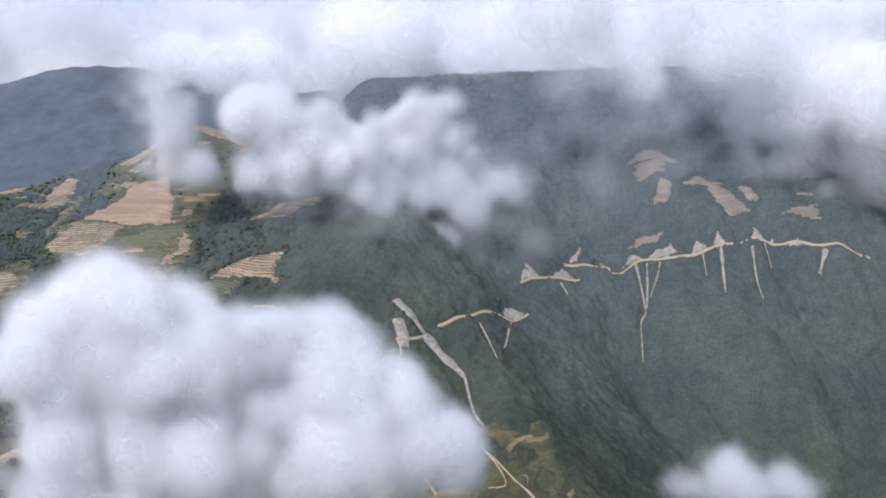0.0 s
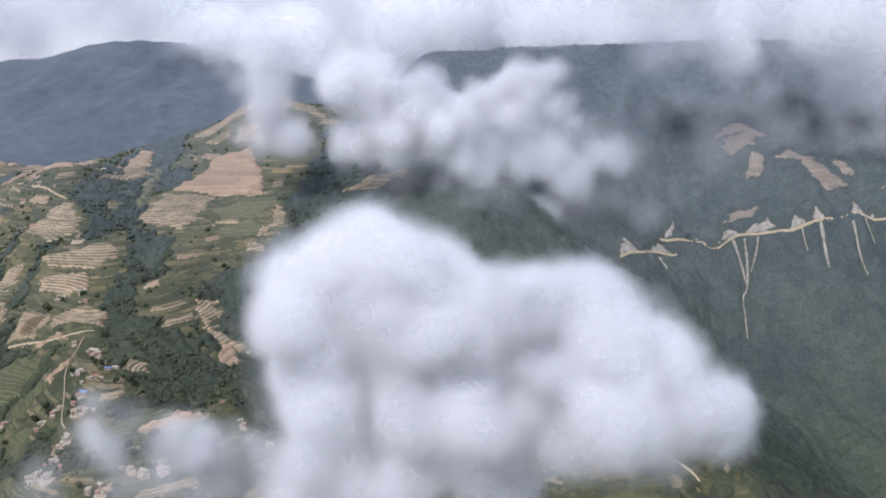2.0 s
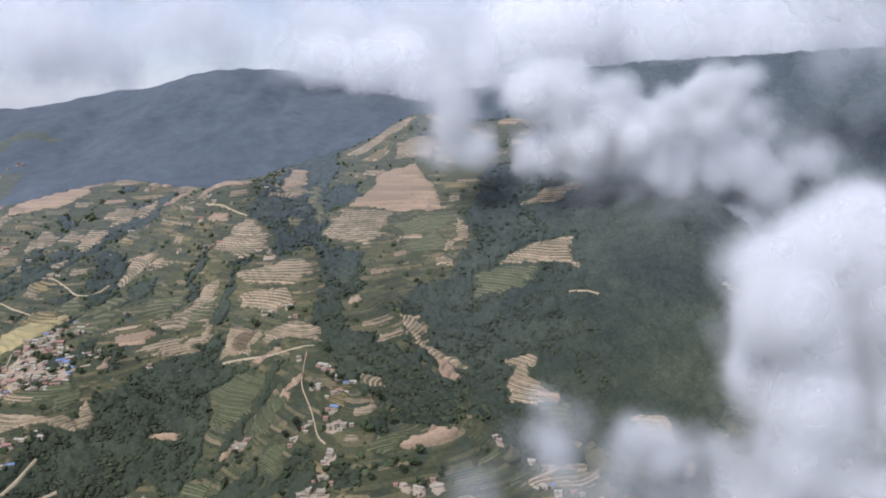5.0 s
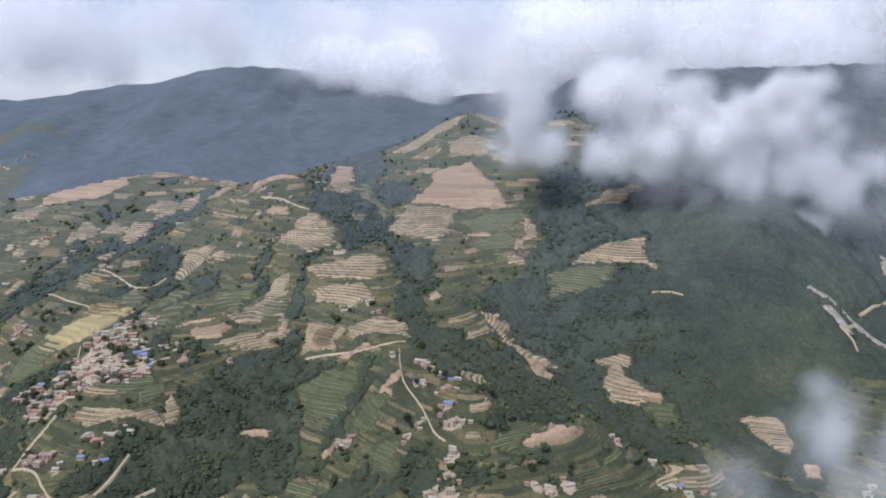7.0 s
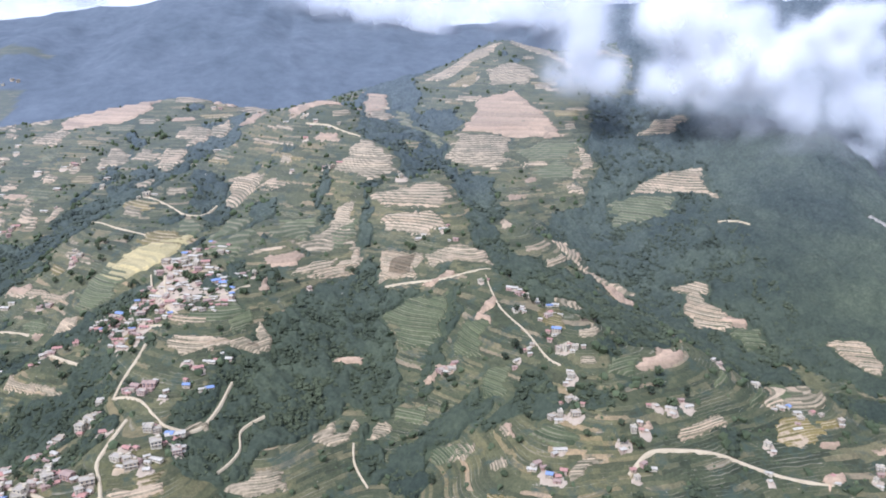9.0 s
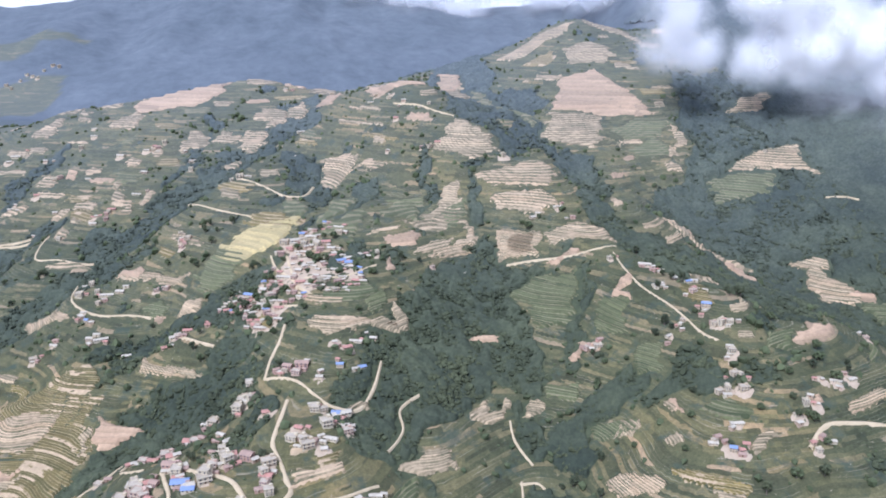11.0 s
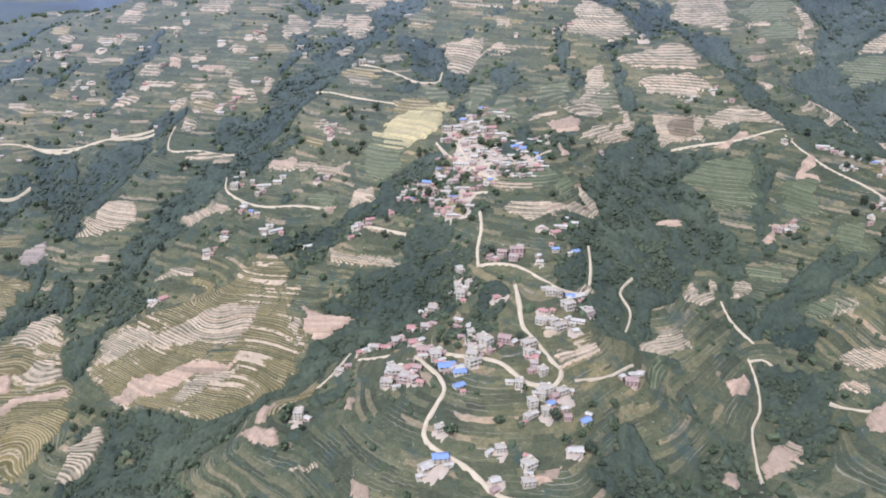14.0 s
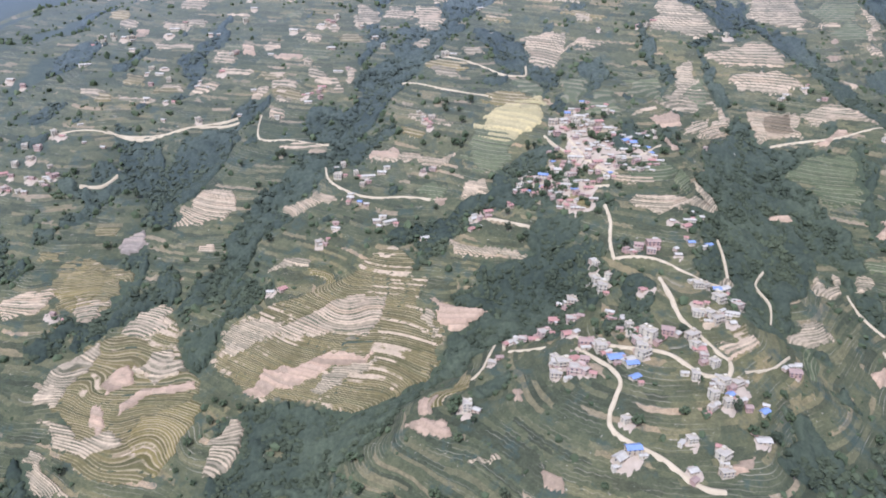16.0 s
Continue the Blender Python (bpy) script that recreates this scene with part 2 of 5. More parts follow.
# ---- the lie of the land ----
def hump(x, y, cx, cy, r, h):
    return h * np.exp(-((x - cx) ** 2 + (y - cy) ** 2) / (2 * r * r))


def lattice(i, j, seed):
    v = np.sin(i * 127.1 + j * 311.7 + seed * 74.7) * 43758.5453
    return v - np.floor(v)


def grain(x, y, size, seed=0):
    """Smooth noise from -1 to 1 with waves of the given size in metres."""
    x, y = np.asarray(x, float) / size, np.asarray(y, float) / size
    i, j = np.floor(x), np.floor(y)
    u, v = x - i, y - j
    u, v = u * u * (3 - 2 * u), v * v * (3 - 2 * v)
    a = lattice(i, j, seed) * (1 - u) + lattice(i + 1, j, seed) * u
    b = lattice(i, j + 1, seed) * (1 - u) + lattice(i + 1, j + 1, seed) * u
    return 2 * (a * (1 - v) + b * v) - 1


def smooth(v, a, b):
    s = np.clip((v - a) / (b - a), 0, 1)
    return s * s * (3 - 2 * s)


def broad(x, y):
    """The hillside without its small relief, in metres."""
    x, y = np.asarray(x, float), np.asarray(y, float)
    z = 45.7 + 0.0491 * x + 0.2849 * y
    z = z + hump(x, y, -261, 610, 120, 30.7)
    z = z + hump(x, y, 200, 420, 120, -73.5)
    z = z + hump(x, y, -805, 1011, 180, -64.7)
    z = z + hump(x, y, -700, 300, 120, -37.7)
    z = z + hump(x, y, -419, 271, 80, 30.6)
    z = z + hump(x, y, -575, 660, 55, 18.2)
    z = z + hump(x, y, 50, 860, 180, 29.8)
    z = z + hump(x, y, 35, 313, 55, 26.0)
    z = z + hump(x, y, -450, 860, 80, -68.2)
    z = z + hump(x, y, 400, 500, 80, -50.1)
    z = z + hump(x, y, -225, 357, 38, 23.4)
    z = z + hump(x, y, -328, 304, 38, -22.5)
    z = z + hump(x, y, -197, 497, 38, -17.7)
    z = z + hump(x, y, -32, 546, 38, 20.6)
    z = z + hump(x, y, -465, 475, 80, 7.7)
    z = z + hump(x, y, 116, 607, 38, -25.1)
    z = z + hump(x, y, 300, 300, 120, -51.5)
    z = z + hump(x, y, -620, 780, 55, -31.0)
    z = z + hump(x, y, 61, 537, 38, -14.8)
    z = z + hump(x, y, -850, 700, 38, -34.4)
    z = z + hump(x, y, -240, 840, 55, -25.5)
    z = z + hump(x, y, -230, 705, 38, 23.5)
    z = z + hump(x, y, -334, 544, 38, 12.4)
    z = z + hump(x, y, -369, 610, 38, 17.8)
    z = z + hump(x, y, -258, 280, 38, 11.6)
    z = z + hump(x, y, 100, 200, 38, -26.7)
    z = z + hump(x, y, -403, 417, 38, 11.7)
    z = z + hump(x, y, -310, 640, 38, -19.7)
    z = z + hump(x, y, -493, 690, 38, 17.2)
    z = z + hump(x, y, -490, 334, 38, -12.9)
    z = z + hump(x, y, -800, 500, 38, -22.8)
    z = z + hump(x, y, -37, 454, 55, 12.0)
    z = z + hump(x, y, -192, 418, 38, -10.3)
    z = z + hump(x, y, -267, 420, 38, 10.2)
    z = z + hump(x, y, -700, 860, 55, -21.1)
    z = z + hump(x, y, 135, 490, 38, -22.9)
    z = z + hump(x, y, -640, 651, 38, 10.6)
    z = z + hump(x, y, -370, 239, 38, -14.6)
    z = z + hump(x, y, -328, 394, 38, -9.2)
    z = z + hump(x, y, -110, 720, 38, 14.9)
    z = z + hump(x, y, 250, 860, 80, 17.3)
    z = z + hump(x, y, 420, 600, 38, -18.0)
    at = np.array([-1600, -1300, -1001, -899, -819, -750, -679, -601, -506, -450, -375, -271, -196, -122, -35, 300, 700, 1400])
    crest = sum(np.interp(x + d, at, (280, 295, 309, 318, 329, 333, 353, 362, 359, 340, 326, 311, 319, 322, 336, 340, 345, 320)) for d in (-36, -18, 0, 18, 36)) / 5
    crest = crest + 3.5 * grain(x, y, 60, 3) + 2.0 * grain(x, y, 22, 5)
    far = 175 + (crest - 175) * np.clip((y - 820) / 500, 0, 1) - 0.35 * np.clip(y - 1340, 0, 900)
    far = far + smooth(y, 900, 1100) * (15 * grain(x, 0.35 * y, 120, 8) + 7 * grain(x, 0.4 * y, 48, 9) + 3 * grain(x, 0.6 * y, 20, 10)) * smooth(-y, -1320, -1240)
    far = np.maximum(far, np.minimum(z, 330) * smooth(x, -330, -80))
    w = smooth(y, 780, 940)
    z = z * (1 - w) + far * w
    away = smooth(np.abs(x + 200), 1100, 2600) + smooth(-y, 0, 900)
    return np.maximum(z, 20) * (1 - np.clip(away, 0, 1)) + 60 * np.clip(away, 0, 1)


GULLY = {}


def gully(x, y):
    """How deep the wooded gullies are cut into the slope, from 0 to 1, read off a coarse map of the woods."""
    if "map" not in GULLY:
        GULLY["map"] = np.zeros((1, 1))
        gx, gy = np.meshgrid(np.arange(-760, 40, 4.0), np.arange(190, 720, 4.0))
        m = wooded(gx, gy)
        for _ in range(7):
            for axis in (0, 1):
                m = (np.roll(m, 1, axis) + 2 * m + np.roll(m, -1, axis)) / 4
        GULLY["map"] = m
    m = GULLY["map"]
    u, v = np.clip((x + 760) / 4, 0, m.shape[1] - 1.01), np.clip((y - 190) / 4, 0, m.shape[0] - 1.01)
    i, j = u.astype(int), v.astype(int)
    a, b = u - i, v - j
    return (m[j, i] * (1 - a) + m[j, i + 1] * a) * (1 - b) + (m[j + 1, i] * (1 - a) + m[j + 1, i + 1] * a) * b


def relief(x, y):
    x, y = np.asarray(x, float), np.asarray(y, float)
    cut_in = 6.5 * (0.3 - gully(x, y)) * smooth(-x, 60, 160) * smooth(-y, -660, -560) * smooth(x, -740, -690)
    return cut_in + rolling(x, y)


def rolling(x, y):
    near = smooth(-np.asarray(y, float), -760, -700)
    steep = smooth(np.asarray(x, float), -90, 40) * near
    fan = smooth(-np.asarray(x, float), 470, 520) * smooth(-np.asarray(y, float), -430, -390)
    return near * (3.0 * grain(x, y, 46, 1) + 1.4 * grain(x, y, 19, 2) + fan * (3.8 * grain(x, y, 31, 14) + 1.5 * grain(x, y, 13, 15))) + steep * (9.0 * grain(np.asarray(x) + 0.35 * np.asarray(y), 0.3 * np.asarray(y), 38, 12) + 4.0 * grain(x, 0.5 * np.asarray(y), 15, 13))


def inside(x, y, ring):
    """Which of the points lie inside the ring of corners."""
    x, y = np.asarray(x, float), np.asarray(y, float)
    hit = np.zeros(x.shape, bool)
    for (ax, ay), (bx, by) in zip(ring, ring[1:] + ring[:1]):
        if ay != by:
            hit ^= ((ay > y) != (by > y)) & (x < (bx - ax) * (y - ay) / (by - ay) + ax)
    return hit


# ---- woods in plan ----
WOODS = []
WOODS.append([(-290, 412), (-282, 412), (-287, 389), (-291, 373), (-298, 370), (-295, 390)])
WOODS.append([(-306, 324), (-295, 336), (-283, 343), (-278, 341), (-292, 331)])
WOODS.append([(-259, 337), (-252, 332), (-245, 323), (-251, 319), (-260, 324), (-273, 322), (-282, 322), (-274, 329)])
WOODS.append([(-426, 441), (-421, 485), (-396, 511), (-393, 497), (-412, 462)])
WOODS.append([(-609, 384), (-603, 399), (-582, 393), (-579, 376), (-592, 367)])
WOODS.append([(-365, 509), (-359, 532), (-356, 512), (-366, 467), (-368, 439), (-370, 461)])
WOODS.append([(-179, 544), (-168, 630), (102, 664), (-84, 331), (-94, 343), (-117, 362), (-143, 358), (-167, 377), (-187, 367), (-192, 411), (-207, 430), (-206, 455), (-223, 473), (-235, 459), (-220, 493), (-191, 517)])
WOODS.append([(-287, 524), (-254, 519), (-253, 479), (-258, 453), (-253, 437), (-227, 441), (-211, 423), (-195, 390), (-192, 356), (-209, 353), (-230, 366), (-248, 397), (-267, 420), (-272, 444), (-277, 482), (-280, 503)])
WOODS.append([(-190, 365), (-166, 362), (-145, 347), (-119, 333), (-93, 314), (-85, 328), (-96, 340), (-141, 357), (-167, 377)])
WOODS.append([(-349, 655), (-304, 679), (-270, 599), (-283, 544), (-287, 524), (-301, 527), (-316, 537), (-336, 558)])
WOODS.append([(-336, 503), (-330, 497), (-328, 465), (-323, 430), (-317, 411), (-313, 382), (-314, 362), (-323, 339), (-334, 345), (-350, 357), (-367, 351), (-377, 331), (-387, 309), (-402, 307), (-402, 330), (-392, 353), (-377, 368), (-370, 397), (-364, 416), (-343, 434), (-332, 447), (-337, 476)])
WOODS.append([(-299, 399), (-282, 407), (-279, 388), (-291, 372), (-296, 355), (-301, 371)])
WOODS.append([(-454, 535), (-447, 566), (-429, 557), (-423, 518), (-427, 490), (-442, 495)])
WOODS.append([(-478, 357), (-454, 358), (-436, 352), (-437, 330), (-459, 320)])
WOODS.append([(-251, 324), (-236, 324), (-228, 319), (-238, 311), (-251, 317)])
WOODS.append([(-320, 307), (-312, 322), (-298, 333), (-278, 342), (-276, 331), (-293, 319), (-307, 302)])
WOODS.append([(-355, 489), (-350, 478), (-358, 456), (-362, 440), (-366, 449), (-360, 474)])
WOODS.append([(-671, 368), (-661, 385), (-647, 401), (-631, 413), (-624, 402), (-639, 389), (-650, 380), (-661, 364)])
WOODS.append([(-612, 350), (-620, 364), (-620, 376), (-616, 387), (-599, 375), (-603, 358)])
WOODS.append([(-596, 283), (-604, 320), (-590, 321), (-562, 311), (-538, 308), (-514, 318), (-495, 331), (-484, 346), (-472, 363), (-459, 366), (-446, 358), (-451, 340), (-465, 326), (-483, 316), (-501, 309), (-523, 301), (-537, 287), (-551, 278), (-556, 269)])
WOODS.append([(-517, 389), (-495, 396), (-484, 399), (-480, 383), (-496, 373), (-512, 372)])
WOODS.append([(-386, 353), (-366, 386), (-349, 416), (-335, 429), (-309, 417), (-319, 393), (-320, 371), (-333, 354), (-351, 339), (-355, 314), (-370, 304), (-380, 315), (-395, 304), (-388, 328)])
WOODS.append([(-641, 409), (-643, 393), (-655, 381), (-674, 376), (-677, 388), (-663, 391), (-653, 405)])
WOODS.append([(-445, 402), (-463, 396), (-485, 388), (-509, 383), (-511, 391), (-489, 397), (-467, 406), (-449, 411)])
WOODS.append([(-439, 366), (-449, 353), (-467, 346), (-479, 329), (-493, 327), (-499, 337), (-484, 346), (-472, 363), (-456, 371)])
WOODS.append([(-408, 254), (-398, 257), (-393, 248), (-392, 231), (-396, 229), (-408, 227), (-410, 238)])
WOODS.append([(-324, 291), (-308, 292), (-335, 251), (-340, 259), (-334, 276)])
WOODS.append([(-329, 339), (-321, 324), (-316, 306), (-324, 304), (-333, 320), (-342, 329)])
WOODS.append([(-397, 303), (-374, 330), (-368, 308), (-369, 286), (-378, 293), (-391, 296)])
WOODS.append([(-434, 380), (-421, 378), (-420, 373), (-423, 368), (-433, 372)])
WOODS.append([(-456, 388), (-446, 385), (-444, 377), (-452, 378)])
WOODS.append([(-420, 240), (-406, 246), (-400, 241), (-390, 233), (-385, 230), (-412, 227), (-419, 234)])
WOODS.append([(-337, 270), (-317, 279), (-331, 258), (-348, 249)])
WOODS.append([(-317, 318), (-296, 314), (-307, 295), (-317, 303)])
WOODS.append([(-434, 550), (-412, 552), (-423, 511), (-434, 486), (-430, 455), (-439, 440), (-438, 480), (-435, 521)])
WOODS.append([(-435, 329), (-424, 328), (-427, 309), (-438, 300), (-441, 316)])
WOODS.append([(-476, 334), (-462, 332), (-457, 312), (-466, 307), (-478, 320)])
WOODS.append([(-477, 389), (-460, 395), (-450, 393), (-448, 385), (-465, 379), (-475, 381)])
WOODS.append([(-471, 412), (-452, 415), (-438, 427), (-439, 415), (-450, 405), (-467, 402)])
WOODS.append([(-385, 266), (-373, 272), (-367, 266), (-380, 259)])
WOODS.append([(-364, 262), (-357, 258), (-359, 244), (-372, 233), (-374, 243)])
WOODS.append([(-440, 672), (-467, 635), (-485, 590), (-508, 547), (-533, 517), (-547, 492), (-562, 468), (-585, 443), (-602, 420), (-616, 401), (-631, 386), (-622, 375), (-602, 387), (-588, 405), (-570, 425), (-546, 441), (-531, 468), (-519, 491), (-495, 519), (-470, 554), (-451, 592), (-433, 634)])
WOODS.append([(-593, 522), (-617, 500), (-634, 482), (-644, 465), (-640, 438), (-632, 436), (-629, 453), (-621, 466), (-605, 483), (-587, 510)])
WOODS.append([(-672, 499), (-661, 477), (-647, 457), (-639, 451), (-634, 455), (-638, 469), (-652, 491), (-668, 507)])
WOODS.append([(-609, 613), (-629, 584), (-637, 548), (-639, 533), (-635, 529), (-629, 542), (-621, 576), (-605, 607)])
WOODS.append([(-697, 596), (-719, 588), (-733, 567), (-743, 549), (-740, 544), (-726, 555), (-712, 575), (-694, 588)])
WOODS.append([(-508, 617), (-522, 585), (-531, 549), (-527, 539), (-514, 569), (-504, 612)])
WOODS.append([(-700, 540), (-712, 535), (-727, 535), (-725, 527), (-706, 518), (-697, 531)])
WOODS.append([(-648, 426), (-667, 407), (-679, 390), (-690, 365), (-685, 360), (-670, 382), (-658, 397), (-643, 419)])


def hedge(x, y):
    """Strength of the strips of bushes that run down the slope."""
    u, v = 0.64 * x - 0.77 * y, 0.77 * x + 0.64 * y
    return 0.7 * grain(u, 0.28 * v, 15, 66) + 0.5 * grain(x, y, 10, 67)


def wooded(x, y):
    """1 under the woods, 0 on the farmed land."""
    x, y = np.asarray(x, float), np.asarray(y, float)
    u = x + 8 * grain(x, y, 38, 21) + 5 * grain(x, y, 15, 25) + 3 * grain(x, y, 6, 26)
    v = y + 8 * grain(x, y, 38, 22) + 5 * grain(x, y, 15, 27) + 3 * grain(x, y, 6, 28)
    w = np.zeros(x.shape)
    for ring in WOODS:
        w[inside(u, v, ring)] = 1
    w[(hedge(x, y) > 0.56) & (y < 680)] = 1
    w[(grain(u, v, 24, 68) + 0.4 * grain(x, y, 9, 69) > 0.95) & (x < -120)] = 0
    w[(v > 735)] = 1
    w[(v > 640) & (u < -300) & (u > -345)] = 1
    w[(u > -95) & (v > 390)] = 1
    w[(u > 60)] = 1
    w[(u > -120) & (v > 560)] = 1
    farm = (u < -700) & (v > 700) & (v < 1090)
    w[farm] = (grain(u, v, 60, 24) > -0.1)[farm]
    return w


def terrain(x, y, farmed, step=STEP):
    """Height with terrace steps where the land is farmed, and the smooth level."""
    level = broad(x, y) + relief(x, y)
    k = np.floor(level / step)
    f = level / step - k
    stepped = (k + np.where(f < 0.25, f * 3.4, 0.85 + (f - 0.25) * 0.2)) * step
    return level + (stepped - level) * farmed, level


def mesh_object(name, verts, faces, material, smooth_shade=False, parent=None):
    me = bpy.data.meshes.new(name)
    verts, faces = np.asarray(verts, np.float32), np.asarray(faces, np.int32)
    me.vertices.add(len(verts))
    me.vertices.foreach_set("co", verts.ravel())
    n = faces.shape[1]
    me.loops.add(faces.size)
    me.loops.foreach_set("vertex_index", faces.ravel())
    me.polygons.add(len(faces))
    me.polygons.foreach_set("loop_start", np.arange(0, faces.size, n, dtype=np.int32))
    me.polygons.foreach_set("use_smooth", np.full(len(faces), smooth_shade))
    me.update(calc_edges=True)
    me.materials.append(material)
    ob = new(name, me)
    if parent:
        ob.parent = parent
    return ob


def attribute(ob, name, values):
    a = ob.data.attributes.new(name, "FLOAT", "POINT")
    a.data.foreach_set("value", np.asarray(values, np.float32))


def spread(lo, hi, step, mid_lo, mid_hi, out_lo, out_hi, most=9.0):
    """Even steps between lo and hi, wider ones of at most `most` out to the middle distance, then ever wider ones to the ends."""
    mid = list(np.arange(lo, hi + 0.1, step))
    for sign, near_end, end in ((-1, mid_lo, out_lo), (1, mid_hi, out_hi)):
        s, p, side = step, (lo if sign < 0 else hi), []
        while (p - end) * sign < 0:
            s = min(s * 1.06, most if (p - near_end) * sign < 0 else 160)
            p = p + sign * s
            side.append(p)
        mid = side[::-1] + mid if sign < 0 else mid + side
    return np.array(mid)


def haze_share(x, y):
    """Painted haze in the base colours: 0 on lush lower slopes, 1 far uphill."""
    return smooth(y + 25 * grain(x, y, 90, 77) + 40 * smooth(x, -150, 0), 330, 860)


def build_ground():
    xs, ys = spread(-700, 20, 2.0, -1900, 1000, -4200, 4200), spread(215, 700, 2.0, 150, 1450, -1800, 4300)
    gx, gy = np.meshgrid(xs, ys)
    w = wooded(gx, gy)
    farmed = (1 - w) * (gy < 740)
    z, level = terrain(gx, gy, farmed)
    n, m = len(xs), len(ys)
    i = (np.arange(m - 1)[:, None] * n + np.arange(n - 1)).ravel()
    ob = mesh_object("ground", np.c_[gx.ravel(), gy.ravel(), z.ravel()], np.c_[i, i + 1, i + n + 1, i + n], GROUND, True)
    attribute(ob, "level", level.ravel())
    attribute(ob, "wooded", w.ravel())
    attribute(ob, "farmed", farmed.ravel())
    # Shares of painted haze for the far forest and the slopes.
    attribute(ob, "far_haze", smooth(gy + 70 * smooth(gx, -120, 0), 690, 860).ravel())
    attribute(ob, "haze_share", haze_share(gx, gy).ravel())
    return tagged(ob, "green terraced mountainside with wooded gullies", "hillside", kind="structure")


build_ground()


def on_ground(x, y):
    return float(terrain(np.array([x]), np.array([y]), np.array([0.0]))[0][0])


# ---- fields, roads and scars ----
def largest(cells):
    """The largest connected piece of a map of cells."""
    left, best = set(zip(*(a.tolist() for a in np.nonzero(cells)))), set()
    while left:
        piece, todo = set(), [left.pop()]
        while todo:
            r, c = todo.pop()
            piece.add((r, c))
            for q in ((r + 1, c), (r - 1, c), (r, c + 1), (r, c - 1)):
                if q in left:
                    left.remove(q)
                    todo.append(q)
        if len(piece) > len(best):
            best = piece
    out = np.zeros(cells.shape, bool)
    for r, c in best:
        out[r, c] = True
    return out


def sheet(name, keep, box, cell, lift, material, stepped=True, skirt=1.2, step=STEP):
    """A patch of land that follows the slope, kept where keep(x, y) holds, with its rim turned down into the ground."""
    xs, ys = np.arange(box[0], box[1], cell), np.arange(box[2], box[3], cell)
    gx, gy = np.meshgrid(xs, ys)
    cut = keep(gx[:-1, :-1] + cell / 2, gy[:-1, :-1] + cell / 2)
    cut = largest(cut)
    if cut.sum() < 4:
        return None
    n = len(xs)
    r, c = np.nonzero(cut)
    i = r * n + c
    quads = np.c_[i, i + 1, i + n + 1, i + n]
    used, back = np.unique(quads, return_inverse=True)
    count = np.bincount(back.ravel(), minlength=len(used))
    x, y = gx.ravel()[used], gy.ravel()[used]
    z, level = terrain(x, y, np.full(x.shape, 1.0 if stepped else 0.0), step)
    z = z + lift
    z = np.where(count < 4, z - skirt, z)
    ob = mesh_object(name, np.c_[x, y, z], back.reshape(quads.shape), material, True)
    attribute(ob, "level", level)
    attribute(ob, "haze_share", haze_share(x, y))
    return ob


def box_of(pts, pad):
    a = np.array(pts)
    return a[:, 0].min() - pad, a[:, 0].max() + pad, a[:, 1].min() - pad, a[:, 1].max() + pad


def field(kind, ring, lift=0.95):
    wide = max(p[0] for p in ring) - min(p[0] for p in ring)

    def keep(x, y):
        """Inside the ring, with the end of each strip at its own place."""
        strip = np.floor((broad(x, y) + relief(x, y)) / STEP)
        end = (0.3 if kind == "bare" else 1.0) * np.minimum(0.10 * wide, 3.2) * (2 * lattice(strip, ring[0][0] * 0.1, 3) - 1)
        u = x + end + 3.0 * grain(x, y, 15, 31) + 1.4 * grain(x, y, 5, 33)
        v = y + 2.6 * grain(x, y, 15, 32) + 1.0 * grain(x, y, 4, 34)
        return inside(u, v, ring)
    low = sum(p[1] for p in ring) / len(ring) < 440
    ob = sheet("terraced_field", keep, box_of(ring, 5), 0.75 if low else 1.3, lift, FIELD[kind, int(low)], True, 1.4, FIELD_STEP[kind][int(low)] * (2 if low else 1))
    if ob:
        tagged(ob, FIELD_WORDS[kind], "field", "terraced fields")


def curve(pts, each=6):
    """A smooth line through the points."""
    p = np.array([pts[0], *pts, pts[-1]], float)
    out = []
    for a, b, c, d in zip(p, p[1:], p[2:], p[3:]):
        for t in np.arange(each) / each:
            out.append(0.5 * (2 * b + (c - a) * t + (2 * a - 5 * b + 4 * c - d) * t * t + (3 * b - a - 3 * c + d) * t ** 3))
    return np.array([*out, p[-1]])


def ribbon(name, pts, widths, lift, material, stations=5):
    """A strip of ground along a line; its cross-section is slightly crowned and its sides go into the slope."""
    tangent = np.gradient(pts, axis=0)
    tangent /= np.maximum(np.linalg.norm(tangent, axis=1), 1e-6)[:, None]
    side = np.c_[-tangent[:, 1], tangent[:, 0]]
    across = np.linspace(-0.5, 0.5, stations)
    x = pts[:, 0][:, None] + side[:, 0][:, None] * across * widths[:, None]
    y = pts[:, 1][:, None] + side[:, 1][:, None] * across * widths[:, None]
    level = terrain(x, y, np.zeros(x.shape))[0]
    z = np.maximum(level, level[:, [stations // 2]] * 0.5 + level * 0.5) + lift
    z[:, 0] -= 1.2
    z[:, -1] -= 1.2
    m, n = x.shape
    i = (np.arange(m - 1)[:, None] * n + np.arange(n - 1)).ravel()
    return mesh_object(name, np.c_[x.ravel(), y.ravel(), z.ravel()], np.c_[i, i + n, i + n + 1, i + 1], material, True)


def road(width, pts):
    line = curve(pts, 8)
    wob = 1 + 0.22 * grain(line[:, 0], line[:, 1], 11, 41)
    ob = ribbon("dirt_road", line, width * 0.48 * wob, 0.95, DIRT)
    tagged(ob, "pale unpaved dirt road winding over the slope", "road", kind="structure")


